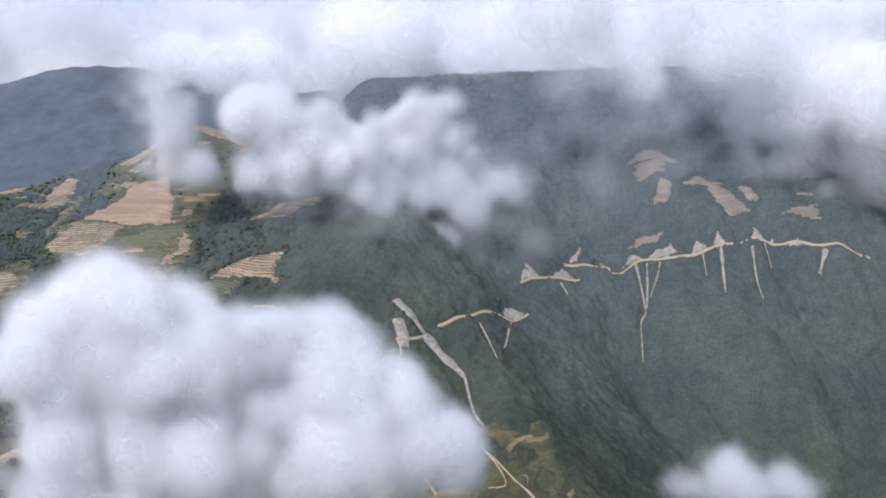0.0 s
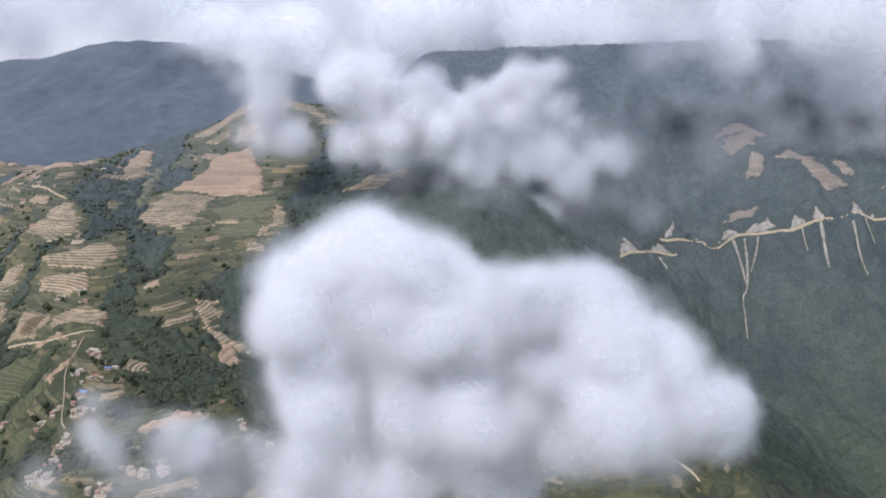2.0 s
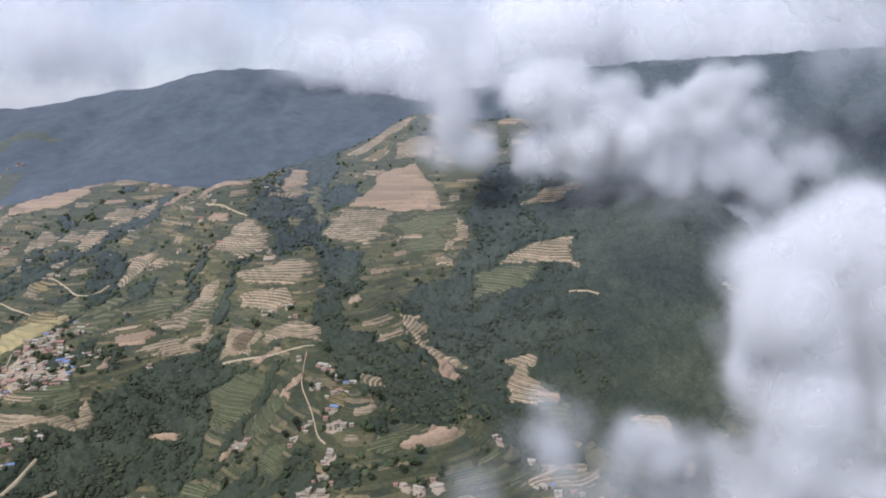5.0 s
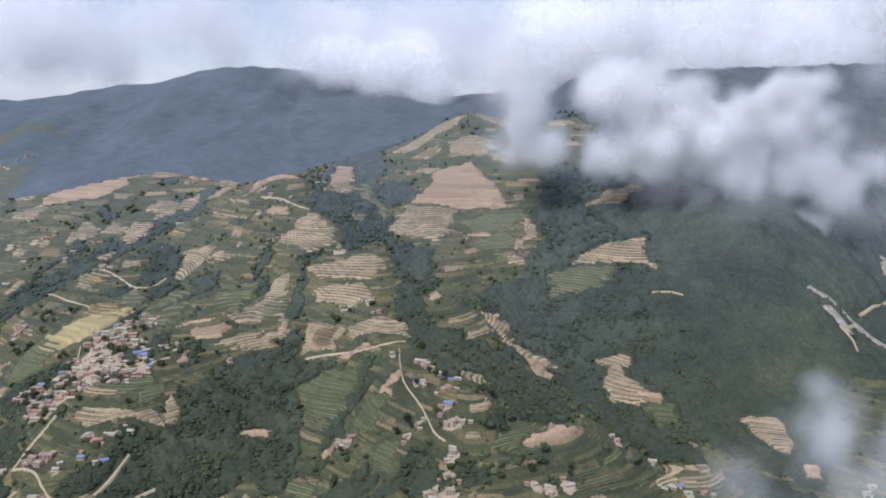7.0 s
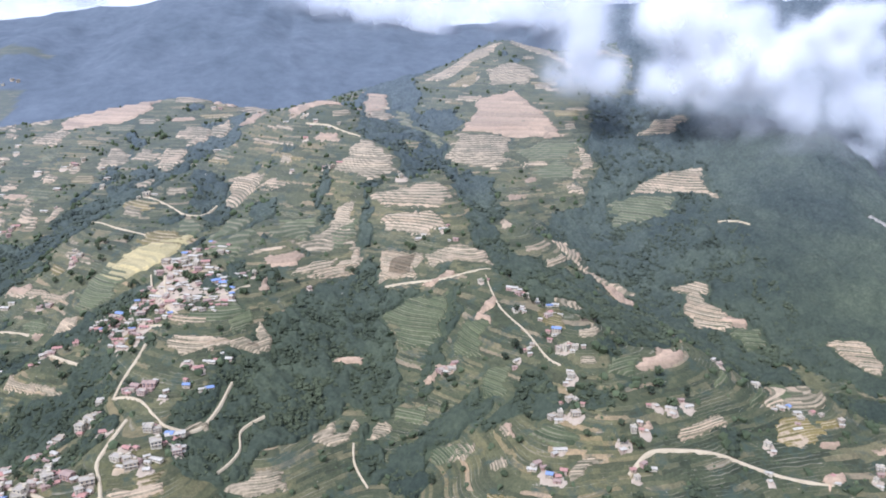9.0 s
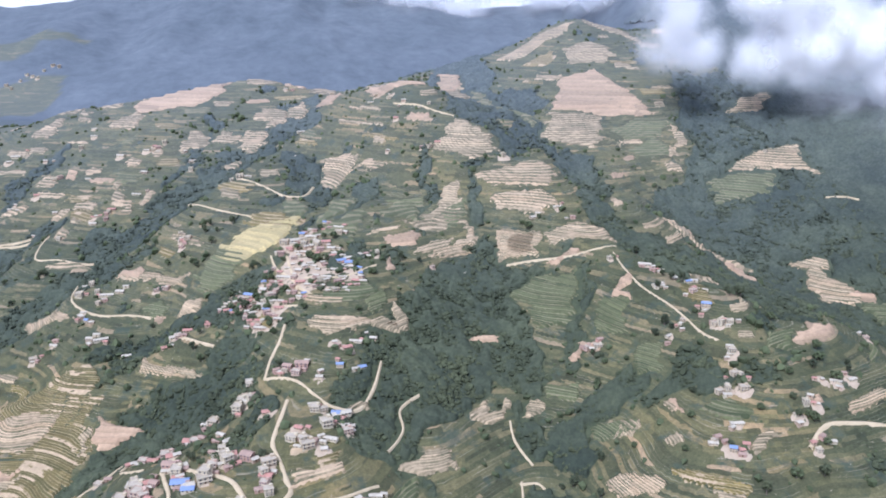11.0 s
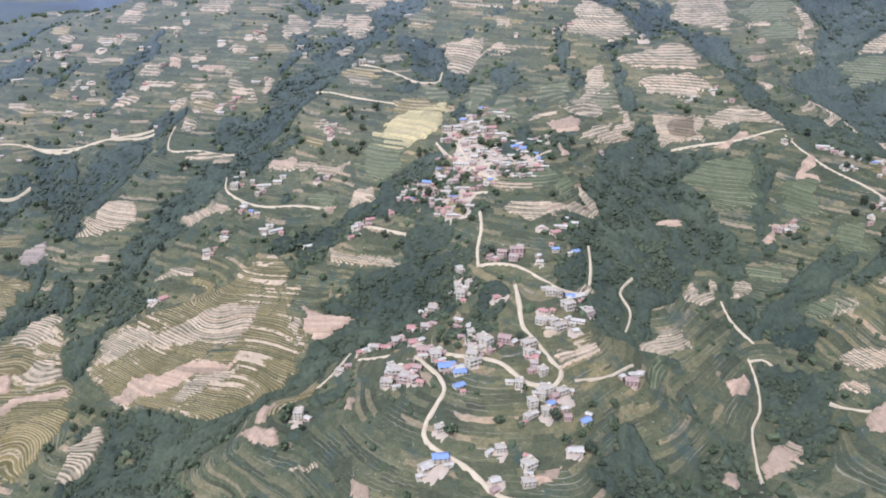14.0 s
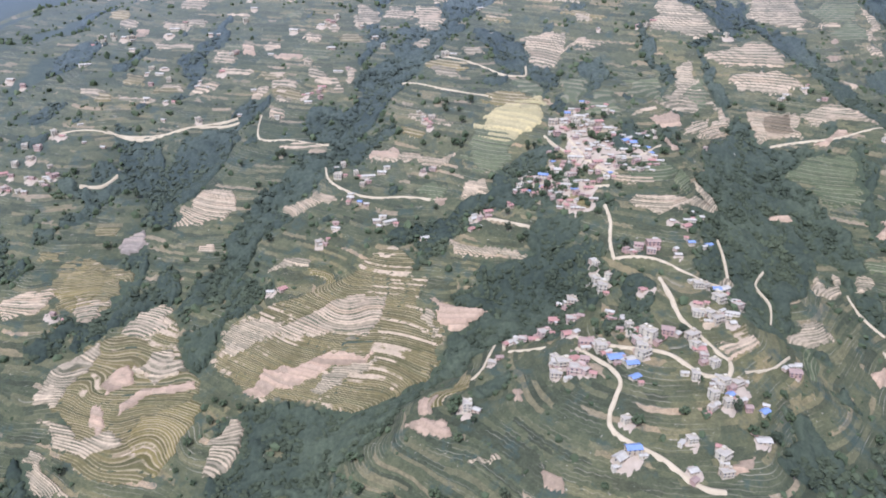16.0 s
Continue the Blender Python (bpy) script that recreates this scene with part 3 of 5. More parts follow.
def scar(width, pts):
    line = curve(pts, 8)
    taper = np.linspace(1.0, 0.45, len(line)) * (1 + 0.45 * grain(line[:, 0], line[:, 1], 7, 42))
    ob = ribbon("landslide_scar", line, (0.6 if width < 5 else 1.0) * width * taper, 1.0, RUBBLE)
    tagged(ob, "pale strip of landslide rubble in the woods", "landslide", "landslides below the road")


def cut(ring):
    """Bare earth above a road, raked to a point."""
    def keep(x, y):
        return inside(x + 2.0 * grain(x, y, 5, 43), y + 2.0 * grain(x, y, 5, 44), ring)
    ob = sheet("road_cutting", keep, box_of(ring, 4), 1.3, 0.9, RUBBLE, False)
    if ob:
        tagged(ob, "bare pale earth cutting above the mountain road", "road cutting", "cuttings above the road")


# ---- terraced fields ----
field("olive", [(-603, 346), (-597, 363), (-572, 367), (-547, 370), (-522, 381), (-512, 372), (-510, 356), (-513, 345), (-508, 327), (-514, 314), (-532, 308), (-545, 306), (-561, 316), (-584, 323)], 0.5)
field("olive", [(-665, 347), (-665, 363), (-653, 371), (-626, 386), (-608, 346), (-608, 332), (-614, 308), (-623, 299), (-638, 301), (-653, 309)], 0.5)
field("olive", [(-677, 388), (-683, 407), (-669, 414), (-649, 410), (-647, 401), (-662, 388)], 0.5)
field("gold", [(-283, 675), (-262, 675), (-247, 663), (-259, 653)])
field("tan", [(-206, 521), (-192, 522), (-193, 516), (-205, 514)])
field("tan", [(-257, 470), (-250, 477), (-248, 465), (-256, 455)])
field("bare", [(-203, 432), (-197, 431), (-189, 420), (-192, 411), (-199, 415)])
field("bare", [(-303, 419), (-285, 415), (-286, 412), (-299, 415)])
field("pale", [(-364, 455), (-354, 477), (-343, 490), (-341, 480), (-350, 461), (-361, 453)])
field("tan", [(-424, 514), (-426, 544), (-409, 545), (-406, 522), (-415, 514)])
field("tan", [(-462, 632), (-461, 648), (-453, 651), (-448, 623)])
field("tan", [(-478, 620), (-469, 636), (-463, 626), (-472, 616)])
field("tan", [(-587, 621), (-581, 636), (-569, 633), (-573, 618)])
field("gold", [(-462, 468), (-465, 485), (-443, 474), (-431, 462), (-447, 455)])
field("pale", [(-338, 588), (-340, 693), (-326, 688), (-322, 651)])
field("pale", [(-251, 283), (-242, 288), (-232, 289), (-243, 281), (-249, 278)])
field("green", [(-317, 405), (-299, 411), (-295, 375), (-312, 378)])
field("green", [(-300, 323), (-279, 313), (-282, 307), (-298, 313)])
field("pale", [(-391, 367), (-384, 375), (-379, 375), (-379, 369)])
field("green", [(-413, 447), (-400, 475), (-394, 464), (-401, 438)])
field("bare", [(-608, 343), (-628, 338), (-637, 329), (-636, 325), (-625, 334), (-607, 338)])
field("gold", [(-681, 400), (-668, 411), (-651, 405), (-664, 394), (-677, 388)])
field("gold", [(-632, 316), (-625, 327), (-611, 333), (-605, 326), (-610, 309), (-619, 300)])
field("pale", [(-329, 331), (-323, 337), (-317, 332), (-321, 328)])
field("bare", [(-351, 244), (-338, 258), (-335, 251), (-342, 240), (-351, 237)])
field("bare", [(-367, 240), (-359, 244), (-360, 238), (-365, 235)])
field("bare", [(-436, 236), (-421, 237), (-422, 233), (-435, 233)])
field("tan", [(-643, 637), (-643, 653), (-635, 655), (-631, 631)])
field("green", [(-315, 392), (-308, 412), (-289, 403), (-294, 382), (-312, 379)])
field("bare", [(-347, 374), (-339, 380), (-330, 382), (-337, 377)])
field("bare", [(-302, 355), (-296, 356), (-296, 350)])
field("tan", [(-270, 314), (-264, 312), (-264, 306), (-269, 310)])
field("pale", [(-289, 318), (-279, 312), (-283, 308), (-289, 313)])
field("tan", [(-542, 521), (-538, 542), (-533, 535), (-536, 518)])
field("tan", [(-472, 628), (-461, 636), (-459, 623), (-467, 618)])
field("tan", [(-631, 534), (-627, 545), (-616, 539), (-619, 531)])
field("tan", [(-592, 570), (-588, 577), (-579, 571), (-583, 564)])
field("tan", [(-598, 523), (-593, 530), (-586, 526), (-589, 518)])
field("tan", [(-498, 563), (-488, 572), (-482, 565), (-490, 554)])
field("tan", [(-550, 581), (-547, 596), (-541, 592), (-542, 578)])
field("tan", [(-529, 445), (-523, 453), (-517, 445), (-518, 440)])
field("green", [(-423, 478), (-418, 491), (-404, 493), (-412, 467), (-421, 446)])
field("green", [(-385, 481), (-365, 483), (-368, 461), (-385, 457)])
field("green", [(-485, 434), (-469, 452), (-458, 433), (-466, 415), (-477, 412)])
field("brush", [(156, 673), (177, 684), (208, 675), (191, 669)])
field("brush", [(167, 670), (191, 667), (186, 652), (167, 652)])
field("brush", [(170, 631), (179, 646), (190, 643), (183, 628)])
field("brush", [(198, 640), (222, 654), (233, 645), (208, 636)])
field("brush", [(221, 640), (233, 640), (247, 612), (224, 606), (219, 622)])
field("brush", [(244, 638), (253, 632), (254, 619), (247, 623)])
field("brush", [(147, 598), (159, 607), (177, 608), (169, 597)])
field("brush", [(267, 603), (295, 610), (290, 598)])
field("brush", [(280, 621), (304, 628), (300, 620)])
field("pale", [(-38, 318), (-30, 326), (-26, 315), (-32, 306)])
field("pale", [(-592, 624), (-584, 636), (-572, 646), (-569, 631), (-581, 621)])
field("tan", [(-647, 624), (-644, 643), (-645, 652), (-637, 656), (-626, 623), (-635, 617)])
field("pale", [(-730, 726), (-721, 732), (-720, 733), (-713, 694)])
field("pale", [(-533, 594), (-524, 613), (-513, 612), (-514, 603), (-528, 582)])
field("green", [(-578, 603), (-564, 613), (-562, 602), (-573, 598)])
field("tan", [(-487, 585), (-492, 600), (-485, 614), (-469, 610), (-470, 597), (-479, 582)])
field("tan", [(-457, 642), (-451, 661), (-443, 642), (-446, 623), (-455, 630)])
field("bare", [(-438, 643), (-429, 668), (-420, 661), (-425, 632)])
field("bare", [(-531, 448), (-526, 454), (-517, 449), (-516, 437)])
field("bare", [(-500, 407), (-500, 411), (-494, 409), (-494, 405)])
field("pale", [(-385, 370), (-378, 390), (-376, 383), (-376, 372)])
field("bare", [(-388, 407), (-382, 421), (-380, 409)])
field("green", [(-393, 379), (-386, 391), (-382, 389), (-388, 372)])
field("bare", [(-278, 377), (-273, 385), (-266, 386), (-268, 379), (-274, 379), (-271, 370), (-277, 373)])
field("bare", [(-298, 360), (-289, 358), (-288, 352), (-296, 355)])
field("green", [(-283, 383), (-270, 370), (-278, 356), (-288, 363)])
field("green", [(-274, 347), (-262, 342), (-264, 331), (-276, 336)])
field("green", [(-316, 345), (-298, 340), (-303, 333), (-316, 337)])
field("green", [(-512, 417), (-502, 422), (-492, 414), (-502, 407)])
field("green", [(-417, 437), (-406, 464), (-394, 458), (-402, 430)])
field("green", [(-356, 466), (-339, 480), (-338, 461), (-354, 448)])
field("pale", [(-375, 455), (-360, 472), (-346, 476), (-340, 456), (-358, 448)])
field("green", [(-445, 501), (-431, 481), (-435, 468), (-448, 480)])
field("bare", [(-142, 306), (-130, 308), (-133, 303), (-141, 302)])
field("bare", [(-123, 306), (-106, 309), (-107, 306), (-121, 304)])
field("bare", [(-148, 292), (-136, 293), (-138, 289), (-149, 287)])
field("bare", [(-123, 295), (-104, 295), (-106, 292), (-122, 292)])
field("pale", [(-275, 295), (-268, 297), (-267, 289), (-275, 291)])
field("bare", [(-269, 313), (-264, 312), (-264, 303), (-266, 307)])
field("bare", [(-303, 354), (-301, 356), (-298, 354), (-298, 351), (-301, 352)])
field("green", [(-262, 303), (-253, 306), (-244, 300), (-254, 291)])
field("green", [(-225, 334), (-204, 341), (-212, 328), (-225, 324)])
field("green", [(-283, 375), (-272, 372), (-273, 354), (-283, 361)])
field("pale", [(-325, 331), (-320, 337), (-316, 329), (-321, 328)])
field("green", [(-237, 545), (-216, 561), (-189, 558), (-203, 543), (-226, 539)])
field("tan", [(-240, 535), (-218, 542), (-213, 540), (-234, 532)])
field("bare", [(-89, 341), (-82, 342), (-83, 334), (-90, 334)])
field("bare", [(-219, 304), (-213, 306), (-212, 302), (-217, 300)])
field("tan", [(-406, 525), (-393, 532), (-383, 519), (-394, 514)])
field("tan", [(-489, 633), (-481, 645), (-461, 642), (-462, 625)])
field("tan", [(-369, 455), (-361, 464), (-353, 462), (-359, 452)])
field("green", [(-228, 531), (-203, 545), (-193, 528), (-215, 521)])
field("bare", [(-343, 374), (-340, 379), (-332, 381), (-333, 377)])
field("pale", [(-235, 378), (-236, 392), (-227, 388), (-223, 377)])
field("bare", [(-147, 394), (-142, 399), (-137, 395), (-140, 388)])
field("green", [(-146, 389), (-135, 388), (-133, 377), (-142, 373)])
field("green", [(-323, 670), (-312, 658), (-283, 549), (-288, 540)])
field("bare", [(-304, 263), (-296, 263), (-292, 256), (-292, 249), (-300, 248), (-307, 253)])
field("bare", [(-270, 571), (-256, 624), (-241, 625), (-226, 631), (-216, 604), (-207, 575), (-202, 563), (-228, 561), (-251, 565)])
field("pale", [(-282, 529), (-272, 564), (-251, 563), (-240, 562), (-242, 536), (-251, 521), (-266, 526)])
field("tan", [(-200, 562), (-183, 551), (-184, 536), (-198, 526), (-207, 513), (-226, 497), (-242, 448), (-252, 439), (-249, 448), (-234, 487), (-218, 506), (-207, 521), (-192, 539), (-196, 553)])
field("tan", [(-165, 521), (-149, 528), (-134, 535), (-120, 529), (-119, 513), (-112, 499), (-136, 509)])
field("green", [(-177, 512), (-159, 516), (-137, 505), (-149, 490), (-176, 493)])
field("tan", [(-164, 431), (-148, 434), (-143, 428), (-150, 411), (-141, 399), (-147, 388), (-160, 394), (-162, 413), (-157, 425)])
field("tan", [(-109, 373), (-89, 374), (-84, 359), (-90, 348), (-100, 362)])
field("pale", [(-358, 517), (-349, 538), (-340, 549), (-320, 524), (-312, 509), (-337, 505)])
field("tan", [(-331, 493), (-309, 496), (-290, 504), (-279, 490), (-288, 472), (-323, 482)])
field("tan", [(-328, 474), (-306, 474), (-287, 465), (-286, 454), (-326, 462)])
field("tan", [(-322, 451), (-305, 439), (-305, 422), (-322, 429)])
field("tan", [(-301, 435), (-281, 441), (-269, 436), (-264, 420), (-297, 426)])
field("tan", [(-370, 421), (-363, 438), (-349, 445), (-348, 436)])
field("tan", [(-345, 457), (-335, 453), (-334, 444), (-341, 442)])
field("pale", [(-353, 485), (-342, 490), (-339, 470), (-349, 466)])
field("bare", [(-583, 655), (-576, 676), (-515, 690), (-513, 660), (-535, 645), (-570, 640)])
field("bare", [(-402, 640), (-398, 690), (-378, 690), (-358, 600), (-389, 597)])
field("tan", [(-296, 700), (-262, 707), (-230, 698), (-240, 683), (-276, 684)])
field("pale", [(-222, 712), (-182, 708), (-174, 686), (-200, 690), (-222, 697)])
field("pale", [(-248, 669), (-212, 664), (-205, 650), (-238, 654)])
field("pale", [(-246, 665), (-211, 654), (-215, 638), (-245, 645)])
field("tan", [(-430, 549), (-409, 547), (-406, 528), (-426, 534)])
field("tan", [(-150, 574), (-127, 594), (-90, 617), (-120, 577)])
field("bare", [(-343, 703), (-324, 686), (-328, 662), (-339, 651)])
field("pale", [(-417, 367), (-402, 371), (-396, 364), (-407, 354)])
field("tan", [(-373, 452), (-395, 437), (-397, 433), (-376, 442)])
field("tan", [(-224, 463), (-216, 475), (-206, 445), (-202, 439), (-187, 433), (-186, 427), (-193, 429), (-209, 436), (-220, 446)])
field("pale", [(-235, 347), (-225, 357), (-226, 348), (-233, 343)])
field("pale", [(-400, 313), (-392, 327), (-390, 323), (-396, 308)])
field("pale", [(-346, 326), (-334, 339), (-331, 337), (-341, 324)])
field("pale", [(-378, 294), (-369, 303), (-359, 305), (-360, 297), (-372, 293)])
field("pale", [(-604, 355), (-598, 362), (-588, 361), (-567, 353), (-578, 348), (-595, 346)])
field("bare", [(-590, 331), (-580, 336), (-559, 331), (-537, 333), (-541, 328), (-559, 324), (-568, 323), (-584, 326)])
field("pale", [(-560, 321), (-550, 326), (-536, 331), (-534, 325), (-550, 318), (-557, 317)])
field("tan", [(-578, 350), (-559, 354), (-539, 356), (-526, 358), (-529, 352), (-540, 339), (-568, 342)])
field("bare", [(-510, 351), (-501, 345), (-488, 341), (-503, 331), (-508, 335)])
field("pale", [(-516, 349), (-511, 344), (-508, 332), (-510, 328), (-514, 336)])
field("tan", [(-647, 374), (-642, 388), (-626, 388), (-624, 377), (-635, 372)])
field("pale", [(-638, 349), (-635, 361), (-617, 360), (-612, 348), (-626, 339)])
field("bare", [(-651, 344), (-639, 355), (-635, 340), (-645, 337)])
field("pale", [(-675, 342), (-669, 358), (-651, 371), (-647, 362), (-660, 346), (-666, 339)])
field("pale", [(-673, 337), (-659, 330), (-648, 320), (-636, 321), (-633, 314), (-646, 310), (-660, 325)])
field("bare", [(-649, 325), (-648, 334), (-643, 331), (-641, 317)])
field("pale", [(-600, 292), (-598, 307), (-595, 320), (-587, 311), (-591, 295)])
field("pale", [(-675, 326), (-664, 319), (-649, 298), (-665, 307)])
field("tan", [(-630, 431), (-618, 450), (-600, 443), (-599, 430), (-616, 422)])
field("brush", [(-652, 420), (-641, 430), (-637, 420), (-648, 415)])
field("tan", [(-575, 430), (-570, 436), (-547, 422), (-548, 418), (-568, 424)])
field("tan", [(-701, 397), (-676, 403), (-684, 386), (-698, 384)])
field("tan", [(-672, 398), (-654, 397), (-659, 387), (-668, 386)])
field("bare", [(-528, 282), (-518, 276), (-516, 268), (-524, 271)])
field("bare", [(-521, 292), (-514, 288), (-518, 278), (-522, 281)])
field("bare", [(-491, 284), (-487, 281), (-489, 272), (-492, 275)])
field("tan", [(-418, 370), (-390, 370), (-392, 361), (-414, 362)])
field("tan", [(-363, 432), (-335, 449), (-341, 436), (-363, 424)])
field("tan", [(-321, 472), (-293, 471), (-288, 458), (-297, 451), (-322, 463)])
field("tan", [(-317, 442), (-300, 437), (-308, 422), (-319, 430)])
field("pale", [(-579, 387), (-574, 394), (-560, 389), (-562, 385), (-574, 387)])
field("tan", [(-487, 413), (-477, 410), (-480, 401), (-489, 406)])
field("tan", [(-530, 446), (-486, 435), (-488, 429), (-523, 439)])
field("tan", [(-582, 467), (-558, 472), (-552, 465), (-573, 463)])
field("bare", [(-491, 245), (-485, 243), (-486, 238), (-491, 239)])
field("pale", [(-515, 258), (-502, 257), (-496, 250), (-504, 255)])
field("sunlit_gold", [(-475, 438), (-473, 455), (-452, 465), (-433, 472), (-440, 440), (-456, 432), (-467, 424), (-470, 428)])
field("pale", [(-416, 532), (-414, 548), (-402, 541), (-406, 522)])
field("olive", [(-540, 337), (-518, 343), (-511, 327), (-519, 310), (-542, 314)], 0.72)
field("pale", [(-294, 312), (-286, 316), (-278, 312), (-282, 305)])
field("pale", [(-349, 328), (-342, 337), (-337, 340), (-339, 332), (-348, 324)])
field("pale", [(-374, 297), (-368, 299), (-362, 304), (-363, 294), (-371, 292)])
field("bare", [(-345, 287), (-338, 292), (-334, 291), (-340, 282), (-346, 279)])
field("tan", [(-345, 250), (-334, 264), (-331, 260), (-340, 241), (-348, 242)])
field("tan", [(-302, 288), (-291, 285), (-283, 277), (-286, 271), (-301, 278)])
field("tan", [(-309, 277), (-303, 276), (-298, 273), (-302, 268)])
# ---- roads ----
road(2.6, [(-444, 426), (-439, 412), (-433, 404), (-428, 396), (-426, 389), (-421, 385)])
road(2.2, [(-389, 409), (-402, 401), (-412, 399), (-424, 399)])
road(2.0, [(-447, 386), (-435, 383), (-425, 379)])
road(4.5, [(-437, 227), (-445, 230), (-453, 239), (-462, 247), (-465, 252), (-464, 257), (-460, 263), (-457, 268), (-458, 275), (-462, 284), (-465, 291)])
road(4.5, [(-463, 298), (-455, 288), (-446, 281), (-436, 275), (-430, 267), (-425, 265), (-420, 265), (-416, 271), (-418, 277), (-421, 285), (-425, 294), (-424, 306), (-423, 320)])
road(3.5, [(-435, 338), (-434, 348), (-431, 358), (-430, 369)])
road(3, [(-435, 339), (-421, 331), (-412, 321), (-405, 315), (-395, 317), (-389, 331), (-386, 346)])
road(3, [(-487, 309), (-485, 317), (-478, 317), (-473, 309)])
road(3, [(-486, 307), (-480, 302), (-474, 299)])
road(3, [(-502, 298), (-497, 302), (-493, 310), (-489, 317)])
road(2.6, [(-331, 300), (-332, 289), (-337, 276), (-346, 264), (-352, 249), (-355, 238)])
road(2.2, [(-680, 464), (-670, 465), (-663, 472)])
road(2.2, [(-673, 503), (-648, 498), (-623, 500), (-601, 503)])
road(2.2, [(-588, 500), (-588, 479), (-567, 470), (-551, 468)])
road(2.4, [(-553, 448), (-550, 432), (-533, 420), (-497, 409)])
road(2.6, [(-507, 512), (-488, 497), (-466, 482), (-459, 469)])
road(3, [(-481, 535), (-459, 516), (-438, 502), (-431, 521)])
road(3, [(-485, 387), (-473, 377), (-463, 372)])
road(3.5, [(-435, 420), (-431, 406), (-426, 393), (-419, 385)])
road(2, [(-412, 268), (-398, 273), (-386, 282)])
road(3.6, [(-227, 283), (-217, 292), (-205, 295), (-187, 296), (-174, 293), (-160, 289), (-145, 287)])
road(1.5, [(-269, 408), (-267, 390), (-264, 375), (-255, 354), (-249, 338), (-244, 331)])
road(2, [(-383, 301), (-377, 313), (-378, 324), (-370, 333)])
road(2.6, [(-380, 580), (-356, 562), (-340, 550)])
road(1.0, [(-123, 474), (-113, 472), (-106, 468)])
road(3, [(-6, 462), (15, 478), (39, 503), (57, 521)])
road(3, [(54, 547), (77, 560), (102, 571)])
road(3.2, [(91, 580), (124, 589), (130, 581), (151, 583), (181, 580), (209, 582), (241, 585), (271, 582), (297, 578), (323, 573)])
road(3, [(7, 353), (19, 349), (31, 337), (37, 324), (40, 314)])
road(3, [(7, 353), (-7, 332), (-12, 323), (-6, 310)])
road(1.6, [(19, 349), (25, 339), (26, 330), (18, 324)])
road(3, [(-30, 435), (-23, 440), (-16, 448), (-11, 453)])
road(2.5, [(-30, 435), (-27, 427), (-30, 414)])
road(2.2, [(-332, 299), (-325, 300), (-322, 297)])
road(2.2, [(-311, 274), (-308, 268), (-302, 262), (-294, 260), (-288, 252), (-285, 246)])
road(2.2, [(-321, 424), (-303, 419), (-286, 413), (-266, 414)])
road(2.2, [(-663, 473), (-669, 466), (-680, 463)])
road(2.2, [(-700, 502), (-679, 502), (-658, 501), (-636, 498), (-618, 502), (-602, 507)])
road(2.4, [(-332, 327), (-331, 318), (-325, 308)])
# ---- landslide scars ----
scar(7, [(-32, 471), (-22, 460), (-12, 451)])
scar(9, [(-12, 451), (0, 436), (10, 425)])
scar(4, [(10, 425), (14, 401), (19, 384)])
scar(10, [(-30, 451), (-27, 441), (-25, 431)])
scar(3, [(155, 579), (151, 560), (147, 547), (142, 540), (140, 527), (139, 519)])
scar(3, [(147, 581), (147, 564), (147, 548)])
scar(3, [(165, 579), (160, 568), (152, 555)])
scar(4.5, [(212, 581), (209, 565), (206, 549)])
scar(2.5, [(198, 580), (197, 565)])
scar(3, [(235, 578), (232, 560), (233, 546)])
scar(2.5, [(246, 582), (245, 564)])
scar(5, [(290, 576), (280, 561)])
scar(3, [(44, 507), (39, 472), (34, 451)])
scar(2, [(21, 472), (25, 456), (30, 437)])
scar(3, [(86, 559), (90, 551)])
cut([(36, 500), (57, 521), (44, 522)])
cut([(-6, 463), (36, 501), (14, 481)])
cut([(55, 548), (71, 557), (59, 565)])
cut([(77, 560), (102, 571), (87, 578)])
cut([(92, 581), (104, 587), (107, 603)])
cut([(116, 590), (127, 591), (122, 598)])
cut([(136, 583), (152, 584), (145, 595)])
cut([(152, 584), (179, 582), (171, 593)])
cut([(166, 582), (180, 582), (177, 596)])
cut([(185, 581), (203, 582), (196, 588)])
cut([(205, 582), (218, 583), (212, 594)])
cut([(236, 585), (249, 585), (243, 596)])
cut([(249, 584), (256, 584), (255, 591)])
cut([(264, 582), (276, 581), (274, 587)])


# ---- trees ----
def ico(levels):
    bm = bmesh.new()
    bmesh.ops.create_icosphere(bm, subdivisions=levels, radius=1.0)
    v = np.array([p.co[:] for p in bm.verts])
    f = np.array([[q.index for q in p.verts] for p in bm.faces])
    bm.free()
    return v, f


